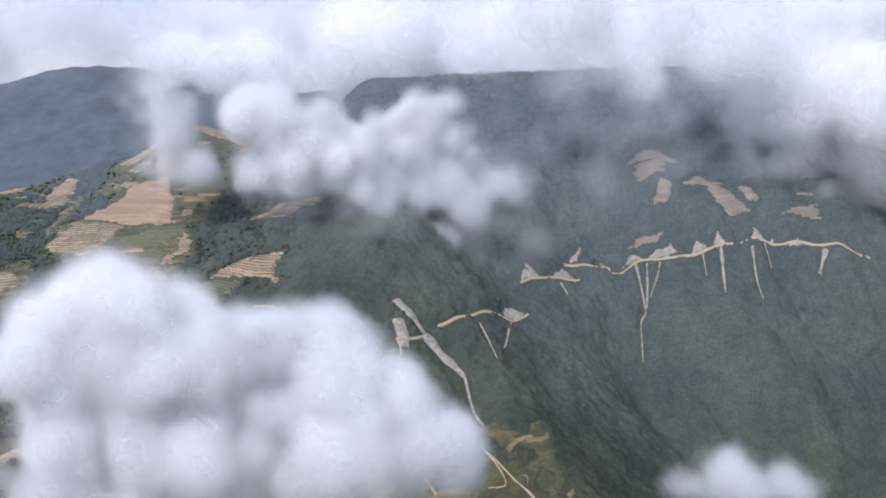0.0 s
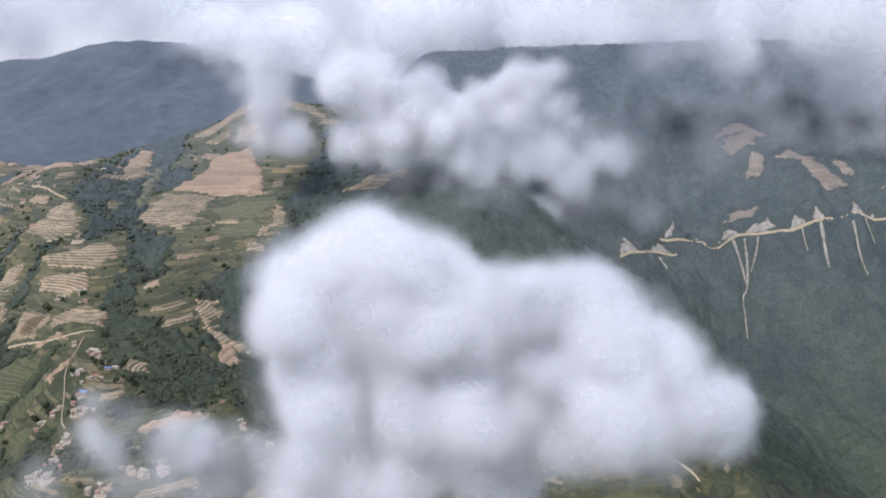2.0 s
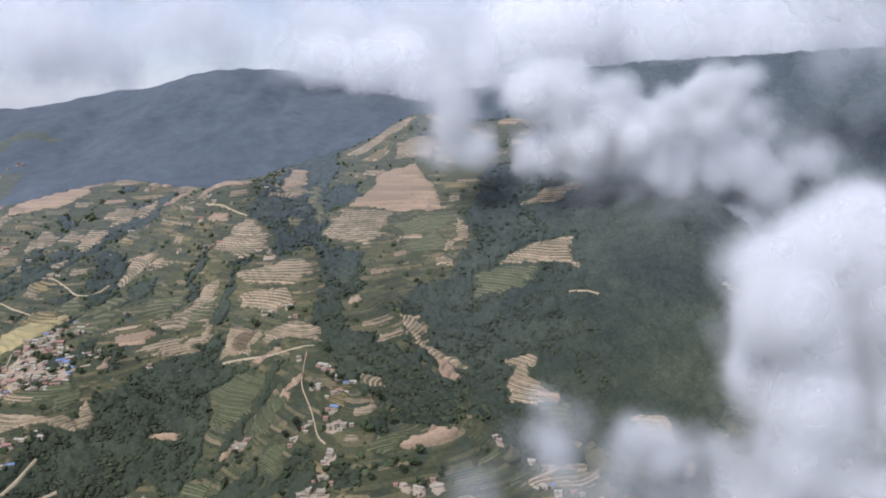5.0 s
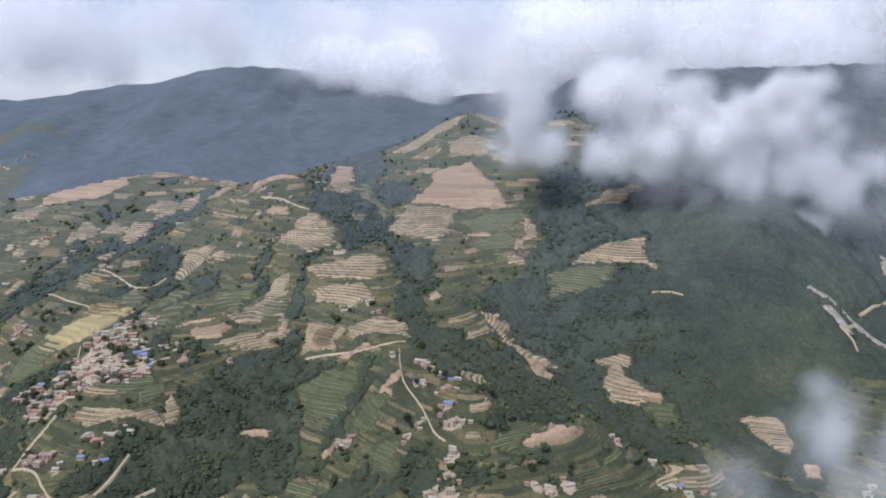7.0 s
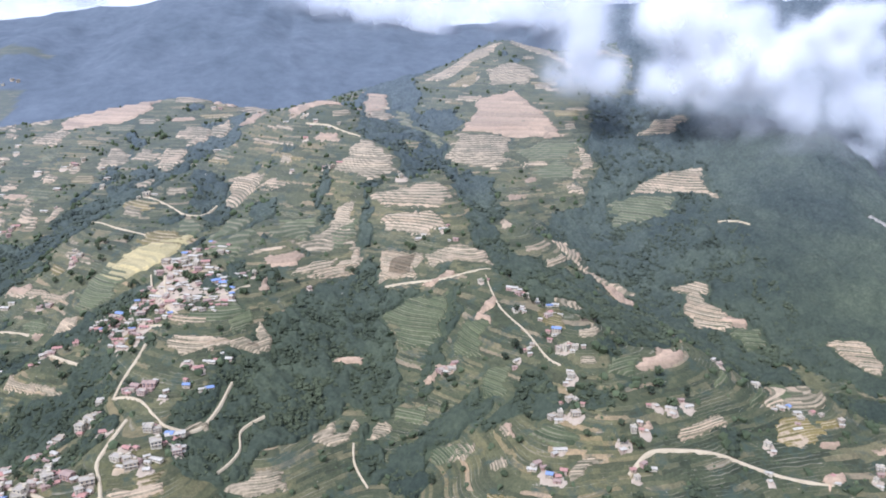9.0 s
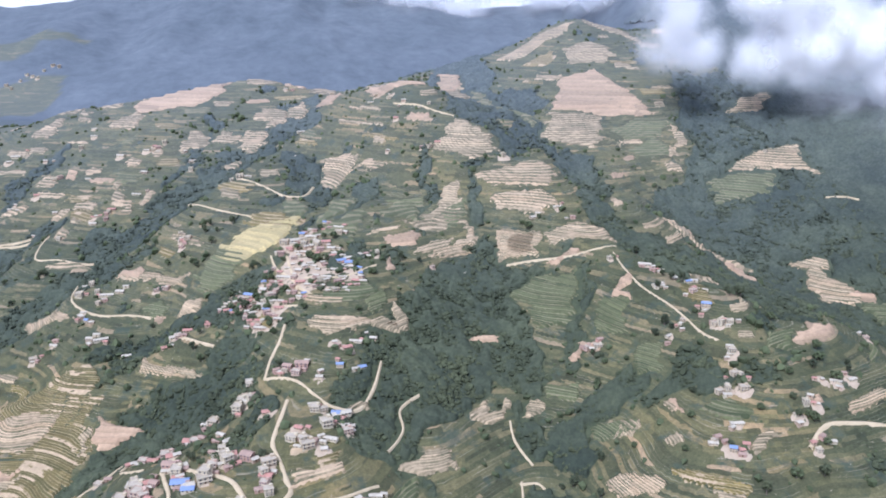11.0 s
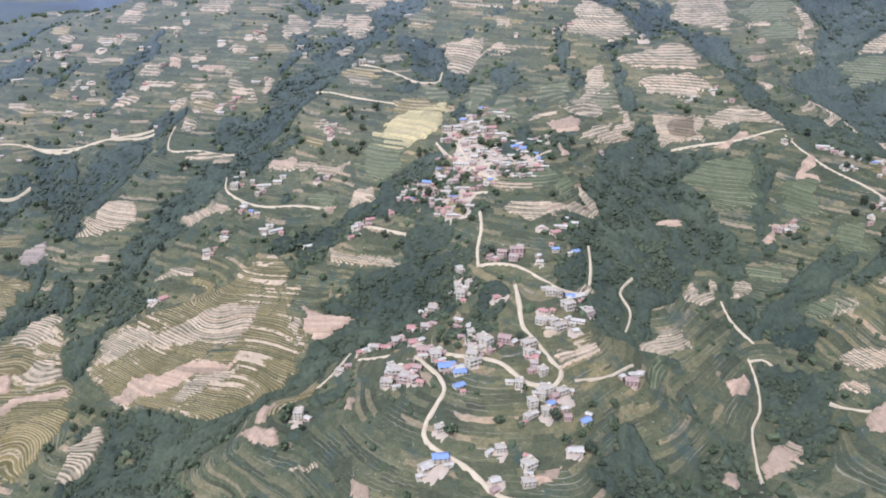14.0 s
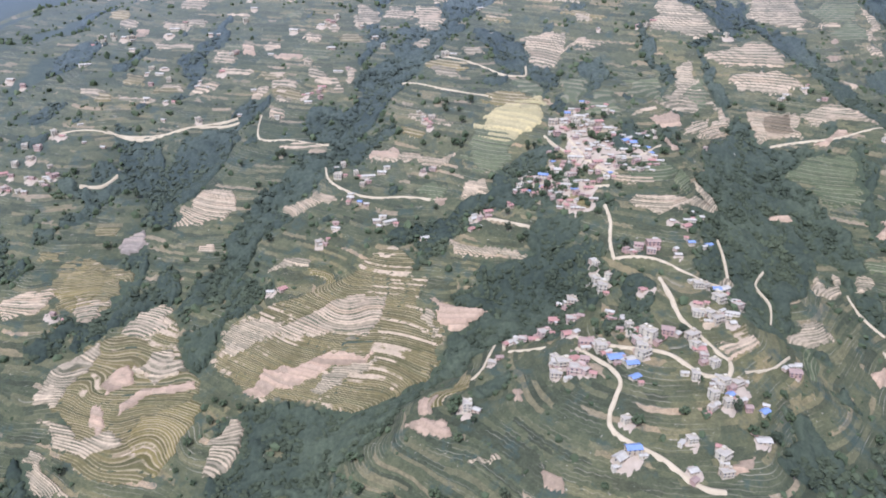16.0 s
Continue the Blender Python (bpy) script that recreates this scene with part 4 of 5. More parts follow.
def crowns(name, x, y, size, material, clumps=1, seed=5, tall=1.0, rough=0.5):
    """Many uneven tree crowns in one mesh, each a knot of jagged clumps standing in the slope."""
    rng = np.random.default_rng(seed)
    v, f = ico(1)
    x, y, size = (np.repeat(a, clumps) for a in (x, y, size))
    n = len(x)
    if clumps > 1:
        x, y = x + rng.normal(0, 0.45, n) * size, y + rng.normal(0, 0.45, n) * size
    rise = rng.uniform(0.35, 1.0, n) * min(1.0, tall + 0.15)
    size = size * (rng.uniform(0.45, 0.8, n) if clumps > 1 else 1.0)
    z = broad(x, y) + relief(x, y)
    local = v[None] * (1 + rng.uniform(-rough, rough, (n, len(v))))[:, :, None]
    turn = rng.uniform(0, 2 * np.pi, n)
    ca, sa = np.cos(turn)[:, None], np.sin(turn)[:, None]
    px = (local[:, :, 0] * ca - local[:, :, 1] * sa) * size[:, None] + x[:, None]
    py = (local[:, :, 0] * sa + local[:, :, 1] * ca) * size[:, None] + y[:, None]
    pz = (local[:, :, 2] * tall + rise[:, None]) * size[:, None] + z[:, None]
    faces = (f[None] + (np.arange(n) * len(v))[:, None, None]).reshape(-1, 3)
    return mesh_object(name, np.stack([px, py, pz], -1).reshape(-1, 3), faces, material, rough < 0.4)


def scatter(box, spacing, seed):
    rng = np.random.default_rng(seed)
    xs, ys = np.arange(box[0], box[1], spacing), np.arange(box[2], box[3], spacing)
    gx, gy = np.meshgrid(xs, ys)
    return gx.ravel() + rng.uniform(-0.5, 0.5, gx.size) * spacing, gy.ravel() + rng.uniform(-0.5, 0.5, gx.size) * spacing, rng


def bare_spots():
    return [o for o in scene.objects if o.name.split(".")[0] in ("terraced_field", "dirt_road", "landslide_scar", "road_cutting")]


def open_land(spots, pad=0.0):
    """A map of cells that fields, roads and scars cover, to keep trees off them."""
    cells = set()
    for o in spots:
        co = np.empty(len(o.data.vertices) * 3, np.float32)
        o.data.vertices.foreach_get("co", co)
        co = co.reshape(-1, 3)
        for dx in (-pad, 0, pad):
            for dy in (-pad, 0, pad):
                cells.update(zip(np.floor((co[:, 0] + dx) / 2).astype(int).tolist(), np.floor((co[:, 1] + dy) / 2).astype(int).tolist()))
    return cells


COVERED = open_land(bare_spots(), 0.7)


def clear(x, y):
    return np.array([(int(a), int(b)) not in COVERED for a, b in zip(np.floor(x / 2), np.floor(y / 2))])


def scattered_plots(count):
    """Small harvested plots along the contours between the larger fields."""
    global COVERED
    rng = random.Random(8)
    made = 0
    while made < count:
        x, y = rng.uniform(-690, -130), 260 + 450 * rng.random() ** 0.8
        a, b = np.array([x, x - 6, x + 6, x, x]), np.array([y, y, y, y - 5, y + 5])
        if wooded(a, b).max() > 0.5 or not clear(a, b).all():
            continue
        level, half, tall_half = on_ground(x, y), rng.uniform(4, 15), rng.uniform(0.7, 2.2)

        def keep(u, v):
            lev = broad(u, v) + relief(u, v)
            end = half * (0.6 + 0.4 * lattice(np.floor(lev / 0.75), x, 5)) + 1.2 * grain(u, v, 5, 36)
            return (np.abs(lev - level + 0.5 * grain(u, v, 8, 35)) < tall_half) & (np.abs(u - x) < end) & (np.abs(v - y) < 11)
        kind = rng.choice(("tan", "pale", "pale", "tan", "olive", "gold", "green", "bare"))
        low = y < 440
        ob = sheet("terraced_field", keep, (x - half - 2, x + half + 2, y - 12, y + 12), 0.9 if low else 1.2, 0.85, FIELD[kind, int(low)], True, 1.4, FIELD_STEP[kind][int(low)] * (2 if low else 1))
        made += 1
        if ob:
            tagged(ob, FIELD_WORDS[kind], "field", "terraced fields")
    COVERED = open_land(bare_spots(), 0.7)


scattered_plots(150)


def woods(name, box, spacing, lo, hi, material, label, clumps, seed, where, tall=1.0, rough=0.5):
    x, y, rng = scatter(box, spacing, seed)
    keep = where(x, y, rng) & clear(x, y)
    x, y = x[keep], y[keep]
    size = (lo + (hi - lo) * rng.uniform(0, 1, len(x)) ** 2.0) * (1 + 0.3 * grain(x, y, 26, 51))
    ob = crowns(name, x, y, size, material, clumps, seed, tall, rough)
    at = np.empty(len(ob.data.vertices) * 3, np.float32)
    ob.data.vertices.foreach_get("co", at)
    # Share of haze colour painted on the crowns.
    attribute(ob, "haze_share", haze_share(at[0::3], at[1::3]))
    return tagged(ob, label, "woods", kind="stuff")


def canopy(name, box, cell, material, label, where, seed):
    """A closed forest roof of uneven tree tops, dipping to the ground at its edges and gaps."""
    rng = np.random.default_rng(seed)
    gx, gy = np.meshgrid(np.arange(box[0], box[1], cell), np.arange(box[2], box[3], cell))
    gx, gy = gx + rng.uniform(-0.35, 0.35, gx.shape) * cell, gy + rng.uniform(-0.35, 0.35, gx.shape) * cell
    on = where(gx, gy) & clear(gx.ravel(), gy.ravel()).reshape(gx.shape)
    high = 0.9 + 1.1 * cell * rng.uniform(0, 1, gx.shape) ** 2 + 0.9 * grain(gx, gy, 11, seed) + 1.5 * grain(gx, gy, 5.2, seed + 1) + 0.9 * grain(gx, gy, 2.6, seed + 2)
    z = broad(gx, gy) + relief(gx, gy) + np.where(on, np.maximum(high, 0.15), -0.7)
    n = gx.shape[1]
    quad = on[:-1, :-1] | on[1:, :-1] | on[:-1, 1:] | on[1:, 1:]
    r, c = np.nonzero(quad)
    i = r * n + c
    quads = np.c_[i, i + 1, i + n + 1, i + n]
    used, back = np.unique(quads, return_inverse=True)
    ob = mesh_object(name, np.c_[gx.ravel()[used], gy.ravel()[used], z.ravel()[used]], back.reshape(quads.shape), material, True)
    x, y = gx.ravel()[used], gy.ravel()[used]
    # Share of the hazed canopy colour, growing up the slope.
    attribute(ob, "far_haze", haze_share(x, y))
    return tagged(ob, label, "woods", kind="stuff")


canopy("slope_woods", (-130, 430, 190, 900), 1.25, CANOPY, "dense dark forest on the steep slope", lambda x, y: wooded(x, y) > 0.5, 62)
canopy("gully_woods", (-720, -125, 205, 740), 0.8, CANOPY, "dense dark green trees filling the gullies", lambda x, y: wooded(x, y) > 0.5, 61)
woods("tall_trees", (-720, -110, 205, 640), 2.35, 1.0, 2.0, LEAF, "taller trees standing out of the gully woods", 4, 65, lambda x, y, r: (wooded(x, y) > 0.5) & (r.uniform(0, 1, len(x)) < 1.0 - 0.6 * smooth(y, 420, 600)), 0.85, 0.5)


def near_woods(x, y):
    """How much of the land close by is wooded."""
    return sum(wooded(x + 5.5 * math.cos(k), y + 5.5 * math.sin(k)) for k in (0.0, 1.57, 3.14, 4.71)) / 4


woods("scattered_bushes", (-760, -20, 205, 735), 2.5, 0.6, 1.9, LEAF_LIGHT, "scattered bushes and small trees among the terraces", 1, 64,
      lambda x, y, r: (wooded(x, y) < 0.5) & (r.uniform(0, 1, len(x)) < 0.045 + 0.5 * smooth(hedge(x, y), 0.26, 0.52) + 0.45 * near_woods(x, y)))


def tree_model(seed, height, spread_r, leaf):
    """A tapered, forked trunk and an uneven crown of leaf clumps with gaps."""
    rng = np.random.default_rng(seed)
    tree = new("tree")
    bm = bmesh.new()
    bmesh.ops.create_cone(bm, cap_ends=True, segments=7, radius1=height * 0.045, radius2=height * 0.018, depth=height * 0.75, matrix=Matrix.Translation((0, 0, height * 0.3)))
    for k in range(4):
        a = k * 1.6 + rng.uniform(0, 1)
        m = Matrix.Translation((0, 0, height * (0.38 + 0.07 * k))) @ Euler((radians(48), 0, a)).to_matrix().to_4x4() @ Matrix.Translation((0, 0, height * 0.16))
        bmesh.ops.create_cone(bm, cap_ends=True, segments=5, radius1=height * 0.018, radius2=height * 0.006, depth=height * 0.34, matrix=m)
    me = bpy.data.meshes.new("trunk")
    bm.to_mesh(me)
    bm.free()
    me.materials.append(BARK)
    trunk = new("trunk", me)
    trunk.parent = tree
    v, f = ico(1)
    n = 46
    d = rng.normal(size=(n, 3))
    d /= np.linalg.norm(d, axis=1)[:, None]
    c = d * rng.uniform(0.45, 1.0, n)[:, None] * (spread_r, spread_r, height * 0.32) + (0, 0, height * 0.68)
    verts = c[:, None] + v[None] * rng.uniform(0.6, 1.35, (n, len(v), 1)) * rng.uniform(0.16, 0.34, n)[:, None, None] * spread_r
    faces = (f[None] + (np.arange(n) * len(v))[:, None, None]).reshape(-1, 3)
    crown = mesh_object("crown", verts.reshape(-1, 3), faces, leaf, False, tree)
    tagged(crown, kind="stuff")
    return tagged(tree, ("dark broad-leaved tree standing among the terraces", "light green tree at a terrace edge")[leaf is LEAF_LIGHT], "tree", "single trees on the slope")


def single_trees(count):
    rng = random.Random(21)
    models = [tree_model(1, 4.6, 1.6, LEAF), tree_model(2, 3.6, 1.5, LEAF_LIGHT), tree_model(3, 5.4, 1.5, LEAF), tree_model(4, 4.0, 1.8, LEAF_LIGHT)]
    made = 0
    while made < count:
        x, y = rng.uniform(-690, -190), rng.uniform(222, 480)
        a, b = np.array([x]), np.array([y])
        if wooded(a, b)[0] > 0.5 or not clear(a, b)[0] or grain(a, b, 40, 71)[0] < -0.2:
            continue
        m = pose(x, y, on_ground(x, y) - 0.15, 0, 0, rng.uniform(0, 360)) @ Matrix.Scale(rng.uniform(0.7, 1.2), 4)
        if made < len(models):
            models[made].matrix_basis = m
        else:
            copy_thing(models[made % len(models)], Matrix()).matrix_basis = m
        made += 1
    return models


TREES = single_trees(200)


# ---- clouds ----
def cloud_material():
    m = bpy.data.materials.new("cloud_vapour")
    m.use_nodes = True
    n, l = m.node_tree.nodes, m.node_tree.links
    n.clear()
    out = n.new("ShaderNodeOutputMaterial")
    clear_part, body, back = n.new("ShaderNodeBsdfTransparent"), n.new("ShaderNodeBsdfDiffuse"), n.new("ShaderNodeBsdfTranslucent")
    for s in (body, back):
        s.inputs["Color"].default_value = (0.972, 0.972, 0.972, 1)
    lit, mix = n.new("ShaderNodeMixShader"), n.new("ShaderNodeMixShader")
    thick = n.new("ShaderNodeAttribute")
    thick.attribute_name = "thick"
    l.new(body.outputs[0], lit.inputs[1])
    l.new(back.outputs[0], lit.inputs[2])
    l.new(thick.outputs["Fac"], mix.inputs[0])
    l.new(clear_part.outputs[0], mix.inputs[1])
    l.new(lit.outputs[0], mix.inputs[2])
    l.new(mix.outputs[0], out.inputs["Surface"])
    return m


VAPOUR = cloud_material()


def grain3(p, size, seed):
    return (grain(p[:, 0] + 0.37 * p[:, 2], p[:, 1] + 0.61 * p[:, 2], size, seed) + grain(p[:, 2] - 0.23 * p[:, 1], p[:, 0] + 0.45 * p[:, 1], size, seed + 7)) / 2


def cloud(label, lobes, count, wisp, seed, thick=0.34):
    """A cloud of thousands of soft overlapping wisps, crowded in the lobes (x, y, z, rx, ry, rz), small and thin at their ragged edges."""
    rng = np.random.default_rng(seed)
    lobes = np.array(lobes, float)
    middle = lobes[:, :3].mean(0)
    bud = np.repeat(lobes, 6, axis=0)
    turn = rng.normal(size=(len(bud), 3))
    turn /= np.linalg.norm(turn, axis=1)[:, None]
    bud[:, :3] += turn * bud[:, 3:] * 0.88
    bud[:, 3:] = bud[:, 3:].mean(1)[:, None] * rng.uniform(0.18, 0.46, (len(bud), 1)) * rng.uniform(0.8, 1.25, (len(bud), 3))
    coarse = float(np.median(lobes[:, 3:]))
    lobes = np.r_[lobes, bud]
    share = (lobes[:, 3] * lobes[:, 4] * lobes[:, 5]) ** 0.8
    pick = rng.choice(len(lobes), count * 4, p=share / share.sum())
    d = rng.normal(size=(count * 4, 3))
    d /= np.linalg.norm(d, axis=1)[:, None]
    r = rng.uniform(0, 1, count * 4) ** 0.40 * 1.3
    p = lobes[pick, :3] + d * r[:, None] * lobes[pick, 3:]
    depth = np.max([1.0 - np.linalg.norm((p - q[:3]) / q[3:], axis=1) for q in lobes], axis=0)
    ragged = 0.60 * grain3(p, coarse * 0.8, seed) + 0.55 * grain3(p, coarse * 0.38, seed + 1) + 0.55 * grain3(p, coarse * 0.17, seed + 2)
    dense = 0.8 * depth + 0.02 + 1.25 * ragged
    keep = dense > rng.uniform(-0.06, 0.26, len(r))
    p, dense = p[keep][:count], np.clip(dense[keep][:count], 0, 1)
    size = wisp * (0.32 + 1.15 * np.minimum(dense * 1.5, 1.0)) * rng.uniform(0.75, 1.25, len(p))
    full = thick * (0.07 + 1.5 * dense)
    veil = count // 6
    v = rng.normal(size=(veil, 3))
    v *= rng.uniform(0.75, 1.45, (veil, 1)) / np.linalg.norm(v, axis=1)[:, None]
    of = rng.choice(len(lobes), veil, p=share / share.sum())
    fringe = lobes[of, :3] + v * lobes[of, 3:]
    open_to = 0.5 + 0.9 * grain3(fringe, coarse * 0.7, seed + 4) + 0.6 * grain3(fringe, coarse * 0.3, seed + 5)
    p, size = np.r_[p, fringe], np.r_[size, wisp * rng.uniform(0.6, 1.5, veil)]
    full = np.r_[full, min(thick, 0.2) * 0.30 * np.clip(open_to, 0.02, 1.0)]
    n = len(p)
    facing = np.array((0.0, -1.0, 0.18)) + rng.normal(0, 0.05, (n, 3))
    facing /= np.linalg.norm(facing, axis=1)[:, None]
    a = np.cross(facing, rng.normal(size=(n, 3)))
    a /= np.linalg.norm(a, axis=1)[:, None]
    b = np.cross(facing, a)
    sides = 9
    ang = np.arange(sides) * 2 * np.pi / sides
    reach = size[:, None, None] * rng.uniform(0.75, 1.2, (n, sides, 1))
    round_about = np.cos(ang)[None, :, None] * a[:, None] + np.sin(ang)[None, :, None] * b[:, None]
    hub = p + facing * size[:, None] * 0.04
    mid = p[:, None] + facing[:, None] * size[:, None, None] * 0.025 + 0.5 * reach * round_about
    verts = np.concatenate([hub[:, None], mid, p[:, None] + reach * round_about], 1).reshape(-1, 3)
    k = np.arange(sides)
    j = (k + 1) % sides
    fan = np.r_[np.c_[np.zeros(sides, int), 1 + k, 1 + j], np.c_[1 + k, 1 + sides + k, 1 + sides + j], np.c_[1 + k, 1 + sides + j, 1 + j]]
    m = 1 + 2 * sides
    faces = (fan[None] + (np.arange(n) * m)[:, None, None]).reshape(-1, 3)
    whole = new("cloud")
    whole.location = middle
    ob = mesh_object("vapour", verts - middle, faces, VAPOUR, True, whole)
    away = np.stack([(p - q[:3]) / q[3:] for q in lobes], 1)
    near = np.exp(-5.0 * np.linalg.norm(away, axis=2))
    swell = (away * near[:, :, None]).sum(1) / near.sum(1)[:, None]
    billow = np.stack([grain3(p, coarse * 0.7, seed + 20 + c) for c in range(3)], 1)
    soft_normal = np.array((0.0, -1.0, 0.18)) + 0.14 * swell + 0.22 * billow
    soft_normal /= np.linalg.norm(soft_normal, axis=1)[:, None]
    ob.data.normals_split_custom_set_from_vertices(np.repeat(soft_normal, m, axis=0).tolist())
    tagged(ob, kind="stuff")
    alpha = np.zeros((n, m))
    alpha[:, 0] = np.minimum(full, 0.9)
    alpha[:, 1:1 + sides] = alpha[:, :1] * 0.62
    attribute(ob, "thick", alpha.ravel())
    return tagged(whole, label, "cloud", "clouds")


cloud("large bright white cumulus cloud drifting below the aircraft", [(-85, 192, 262, 14.4, 10.4, 11.7), (-101, 196, 259, 12.0, 9.0, 10.6), (-107, 189, 248, 9.7, 9.2, 13.2), (-97, 195, 243, 15.8, 12.7, 15.8), (-78, 192, 249, 16.8, 13.5, 16.8), (-67, 197, 257, 10.7, 8.3, 10.0), (-58, 188, 251, 11.8, 9.4, 11.8), (-88, 194, 270, 6.5, 5.0, 6.0), (-55, 192, 255, 11.0, 9.0, 9.0), (-50, 192, 240, 13.0, 10.0, 12.0), (-45, 195, 252, 10.1, 7.2, 8.0), (-32, 198, 250, 9.7, 6.9, 7.5), (-26, 190, 242, 13.3, 9.1, 9.6), (-12, 195, 232, 14.8, 10.0, 10.2), (-2, 192, 223, 12.0, 7.7, 7.2), (-30, 187, 228, 17.8, 11.3, 10.4), (-45, 196, 229, 18.1, 12.4, 12.9), (-65, 188, 232, 17.1, 12.8, 15.0), (-85, 196, 224, 21.7, 15.3, 16.5), (-101, 187, 225, 12.2, 10.6, 14.4), (-103, 195, 205, 14.0, 10.6, 12.5), (-83, 189, 207, 19.6, 13.3, 13.6), (-62, 196, 210, 17.1, 10.6, 9.3), (-45, 192, 218, 13.7, 7.9, 6.1), (-17, 194, 215, 13.6, 7.8, 6.1)], 6200, 6.2, 71, 0.26)
cloud("thin ragged grey-white wisps of low cloud", [(-153, 190, 224, 4.3, 4.5, 6.9), (-162, 190, 219, 5.5, 5.4, 7.9), (-139, 190, 218, 8.4, 5.7, 5.8), (-124, 190, 216, 9.1, 6.3, 6.8), (-176, 190, 207, 9.9, 6.6, 6.6), (-151, 190, 207, 11.9, 7.4, 6.7), (-132, 190, 207, 12.4, 7.8, 7.0), (-115, 190, 208, 10.7, 7.6, 8.4), (-156, 190, 229, 3.8, 2.9, 3.4), (-52, 190, 210, 5.3, 4.0, 4.6)], 620, 4.8, 72, 0.033)
cloud("small translucent column of rising mist", [(-158, 188, 229, 3.5, 3.0, 4.1), (-157, 188, 222, 4.4, 4.0, 5.5), (-156, 188, 215, 5.6, 4.5, 5.6), (-135, 188, 218, 8.4, 5.9, 6.3), (-124, 188, 220, 7.0, 4.8, 4.9)], 320, 3.6, 73, 0.075)
cloud("small soft puff of cloud above the forest", [(74, 190, 216, 10.1, 6.2, 5.4), (81, 190, 213, 11.1, 6.8, 6.0), (68, 190, 213, 7.5, 4.9, 4.7), (91, 190, 211, 6.1, 3.8, 3.5)], 340, 4.2, 74, 0.10)
cloud("pale column of cloud rising beside the hilltop", [(-195, 552, 318, 11.2, 10.0, 13.7), (-194, 552, 298, 18.0, 14.4, 18.0), (-196, 552, 279, 20.7, 15.5, 18.1), (-187, 552, 264, 23.6, 13.9, 11.2), (-214, 552, 320, 17.4, 9.7, 6.9), (-209, 552, 269, 13.0, 8.7, 8.7)], 550, 8.6, 75, 0.085)
cloud("dense white cloud hanging on the hilltop", [(-117, 548, 299, 28.8, 19.7, 20.6), (-101, 556, 289, 31.1, 22.8, 25.7), (-131, 552, 305, 18.7, 13.5, 15.0), (-90, 547, 271, 30.6, 19.1, 17.2), (-124, 555, 269, 25.1, 17.6, 18.9), (-75, 552, 274, 18.5, 13.9, 16.4), (-119, 552, 317, 7.5, 6.6, 9.1), (-146, 552, 296, 10.5, 10.9, 16.8), (-108, 552, 255, 24.9, 13.6, 9.1)], 1700, 9.4, 76, 0.22)
cloud("white puff of cloud against the dark mountain", [(-6, 550, 299, 22.2, 14.1, 12.9), (6, 554, 283, 15.5, 14.3, 20.4), (-18, 546, 282, 20.1, 15.3, 18.1), (-34, 550, 292, 16.2, 11.7, 13.0), (6, 550, 307, 11.3, 7.4, 7.3)], 800, 8.4, 77, 0.15)
cloud("trailing shreds of thin cloud over the forest", [(-58, 545, 271, 22.2, 15.3, 16.1), (-43, 545, 252, 24.2, 16.5, 17.0), (-55, 545, 239, 18.3, 11.4, 10.2), (-11, 545, 260, 24.1, 14.5, 12.1), (1, 545, 244, 24.2, 14.5, 12.1), (19, 545, 227, 19.5, 11.7, 9.7), (25, 545, 239, 14.2, 9.7, 10.1), (-12, 545, 213, 20.4, 10.1, 4.9), (49, 545, 253, 18.2, 12.1, 12.1)], 800, 8.0, 78, 0.11)
cloud("thick grey-white cloud bank covering the mountain", [(158, 652, 331, 58.0, 43.5, 29.0), (219, 653, 308, 64.5, 52.1, 39.7), (285, 647, 288, 72.0, 64.3, 56.6), (342, 647, 274, 69.3, 69.3, 69.3), (326, 650, 236, 47.7, 39.8, 31.8), (380, 614, 264, 87.6, 82.1, 76.6), (235, 640, 343, 80.1, 57.5, 35.0), (121, 632, 354, 76.5, 52.6, 28.7), (425, 640, 272, 90.4, 84.7, 79.1)], 1900, 20.3, 79, 0.34)
cloud("low grey cloud deck resting on the far ridge", [(83, 975, 361, 125.2, 84.7, 44.2), (-59, 1012, 350, 117.6, 77.2, 36.8), (-160, 982, 338, 89.1, 59.4, 29.7), (155, 1000, 332, 111.3, 74.2, 37.1), (261, 1046, 365, 151.7, 102.4, 53.1), (12, 1055, 383, 183.7, 113.9, 44.1), (-238, 992, 346, 75.4, 50.9, 26.4), (402, 968, 376, 158.3, 110.8, 63.3), (545, 1000, 360, 167.1, 121.2, 75.2)], 1600, 30.5, 80, 0.31)
cloud("hazy cloud veiling the mountain crest", [(-359, 1290, 354, 103.7, 70.7, 37.7), (-240, 1268, 340, 112.0, 74.7, 37.3), (-131, 1290, 345, 111.9, 76.9, 42.0), (3, 1318, 349, 141.1, 94.1, 47.0), (179, 1244, 359, 154.7, 106.4, 58.0), (352, 1274, 361, 161.3, 110.9, 60.5), (-441, 1279, 366, 57.2, 40.5, 23.8)], 1000, 32, 81, 0.28)
cloud("thin veil of mist before the dark mountain", [(-62, 535, 244, 49.4, 41.8, 34.2), (-9, 535, 251, 49.5, 41.9, 34.2), (32, 525, 269, 45.9, 40.2, 34.4), (73, 525, 283, 46.5, 40.7, 34.9), (29, 515, 220, 46.5, 36.8, 27.1), (121, 515, 275, 51.8, 41.8, 31.8)], 420, 13.0, 83, 0.04)
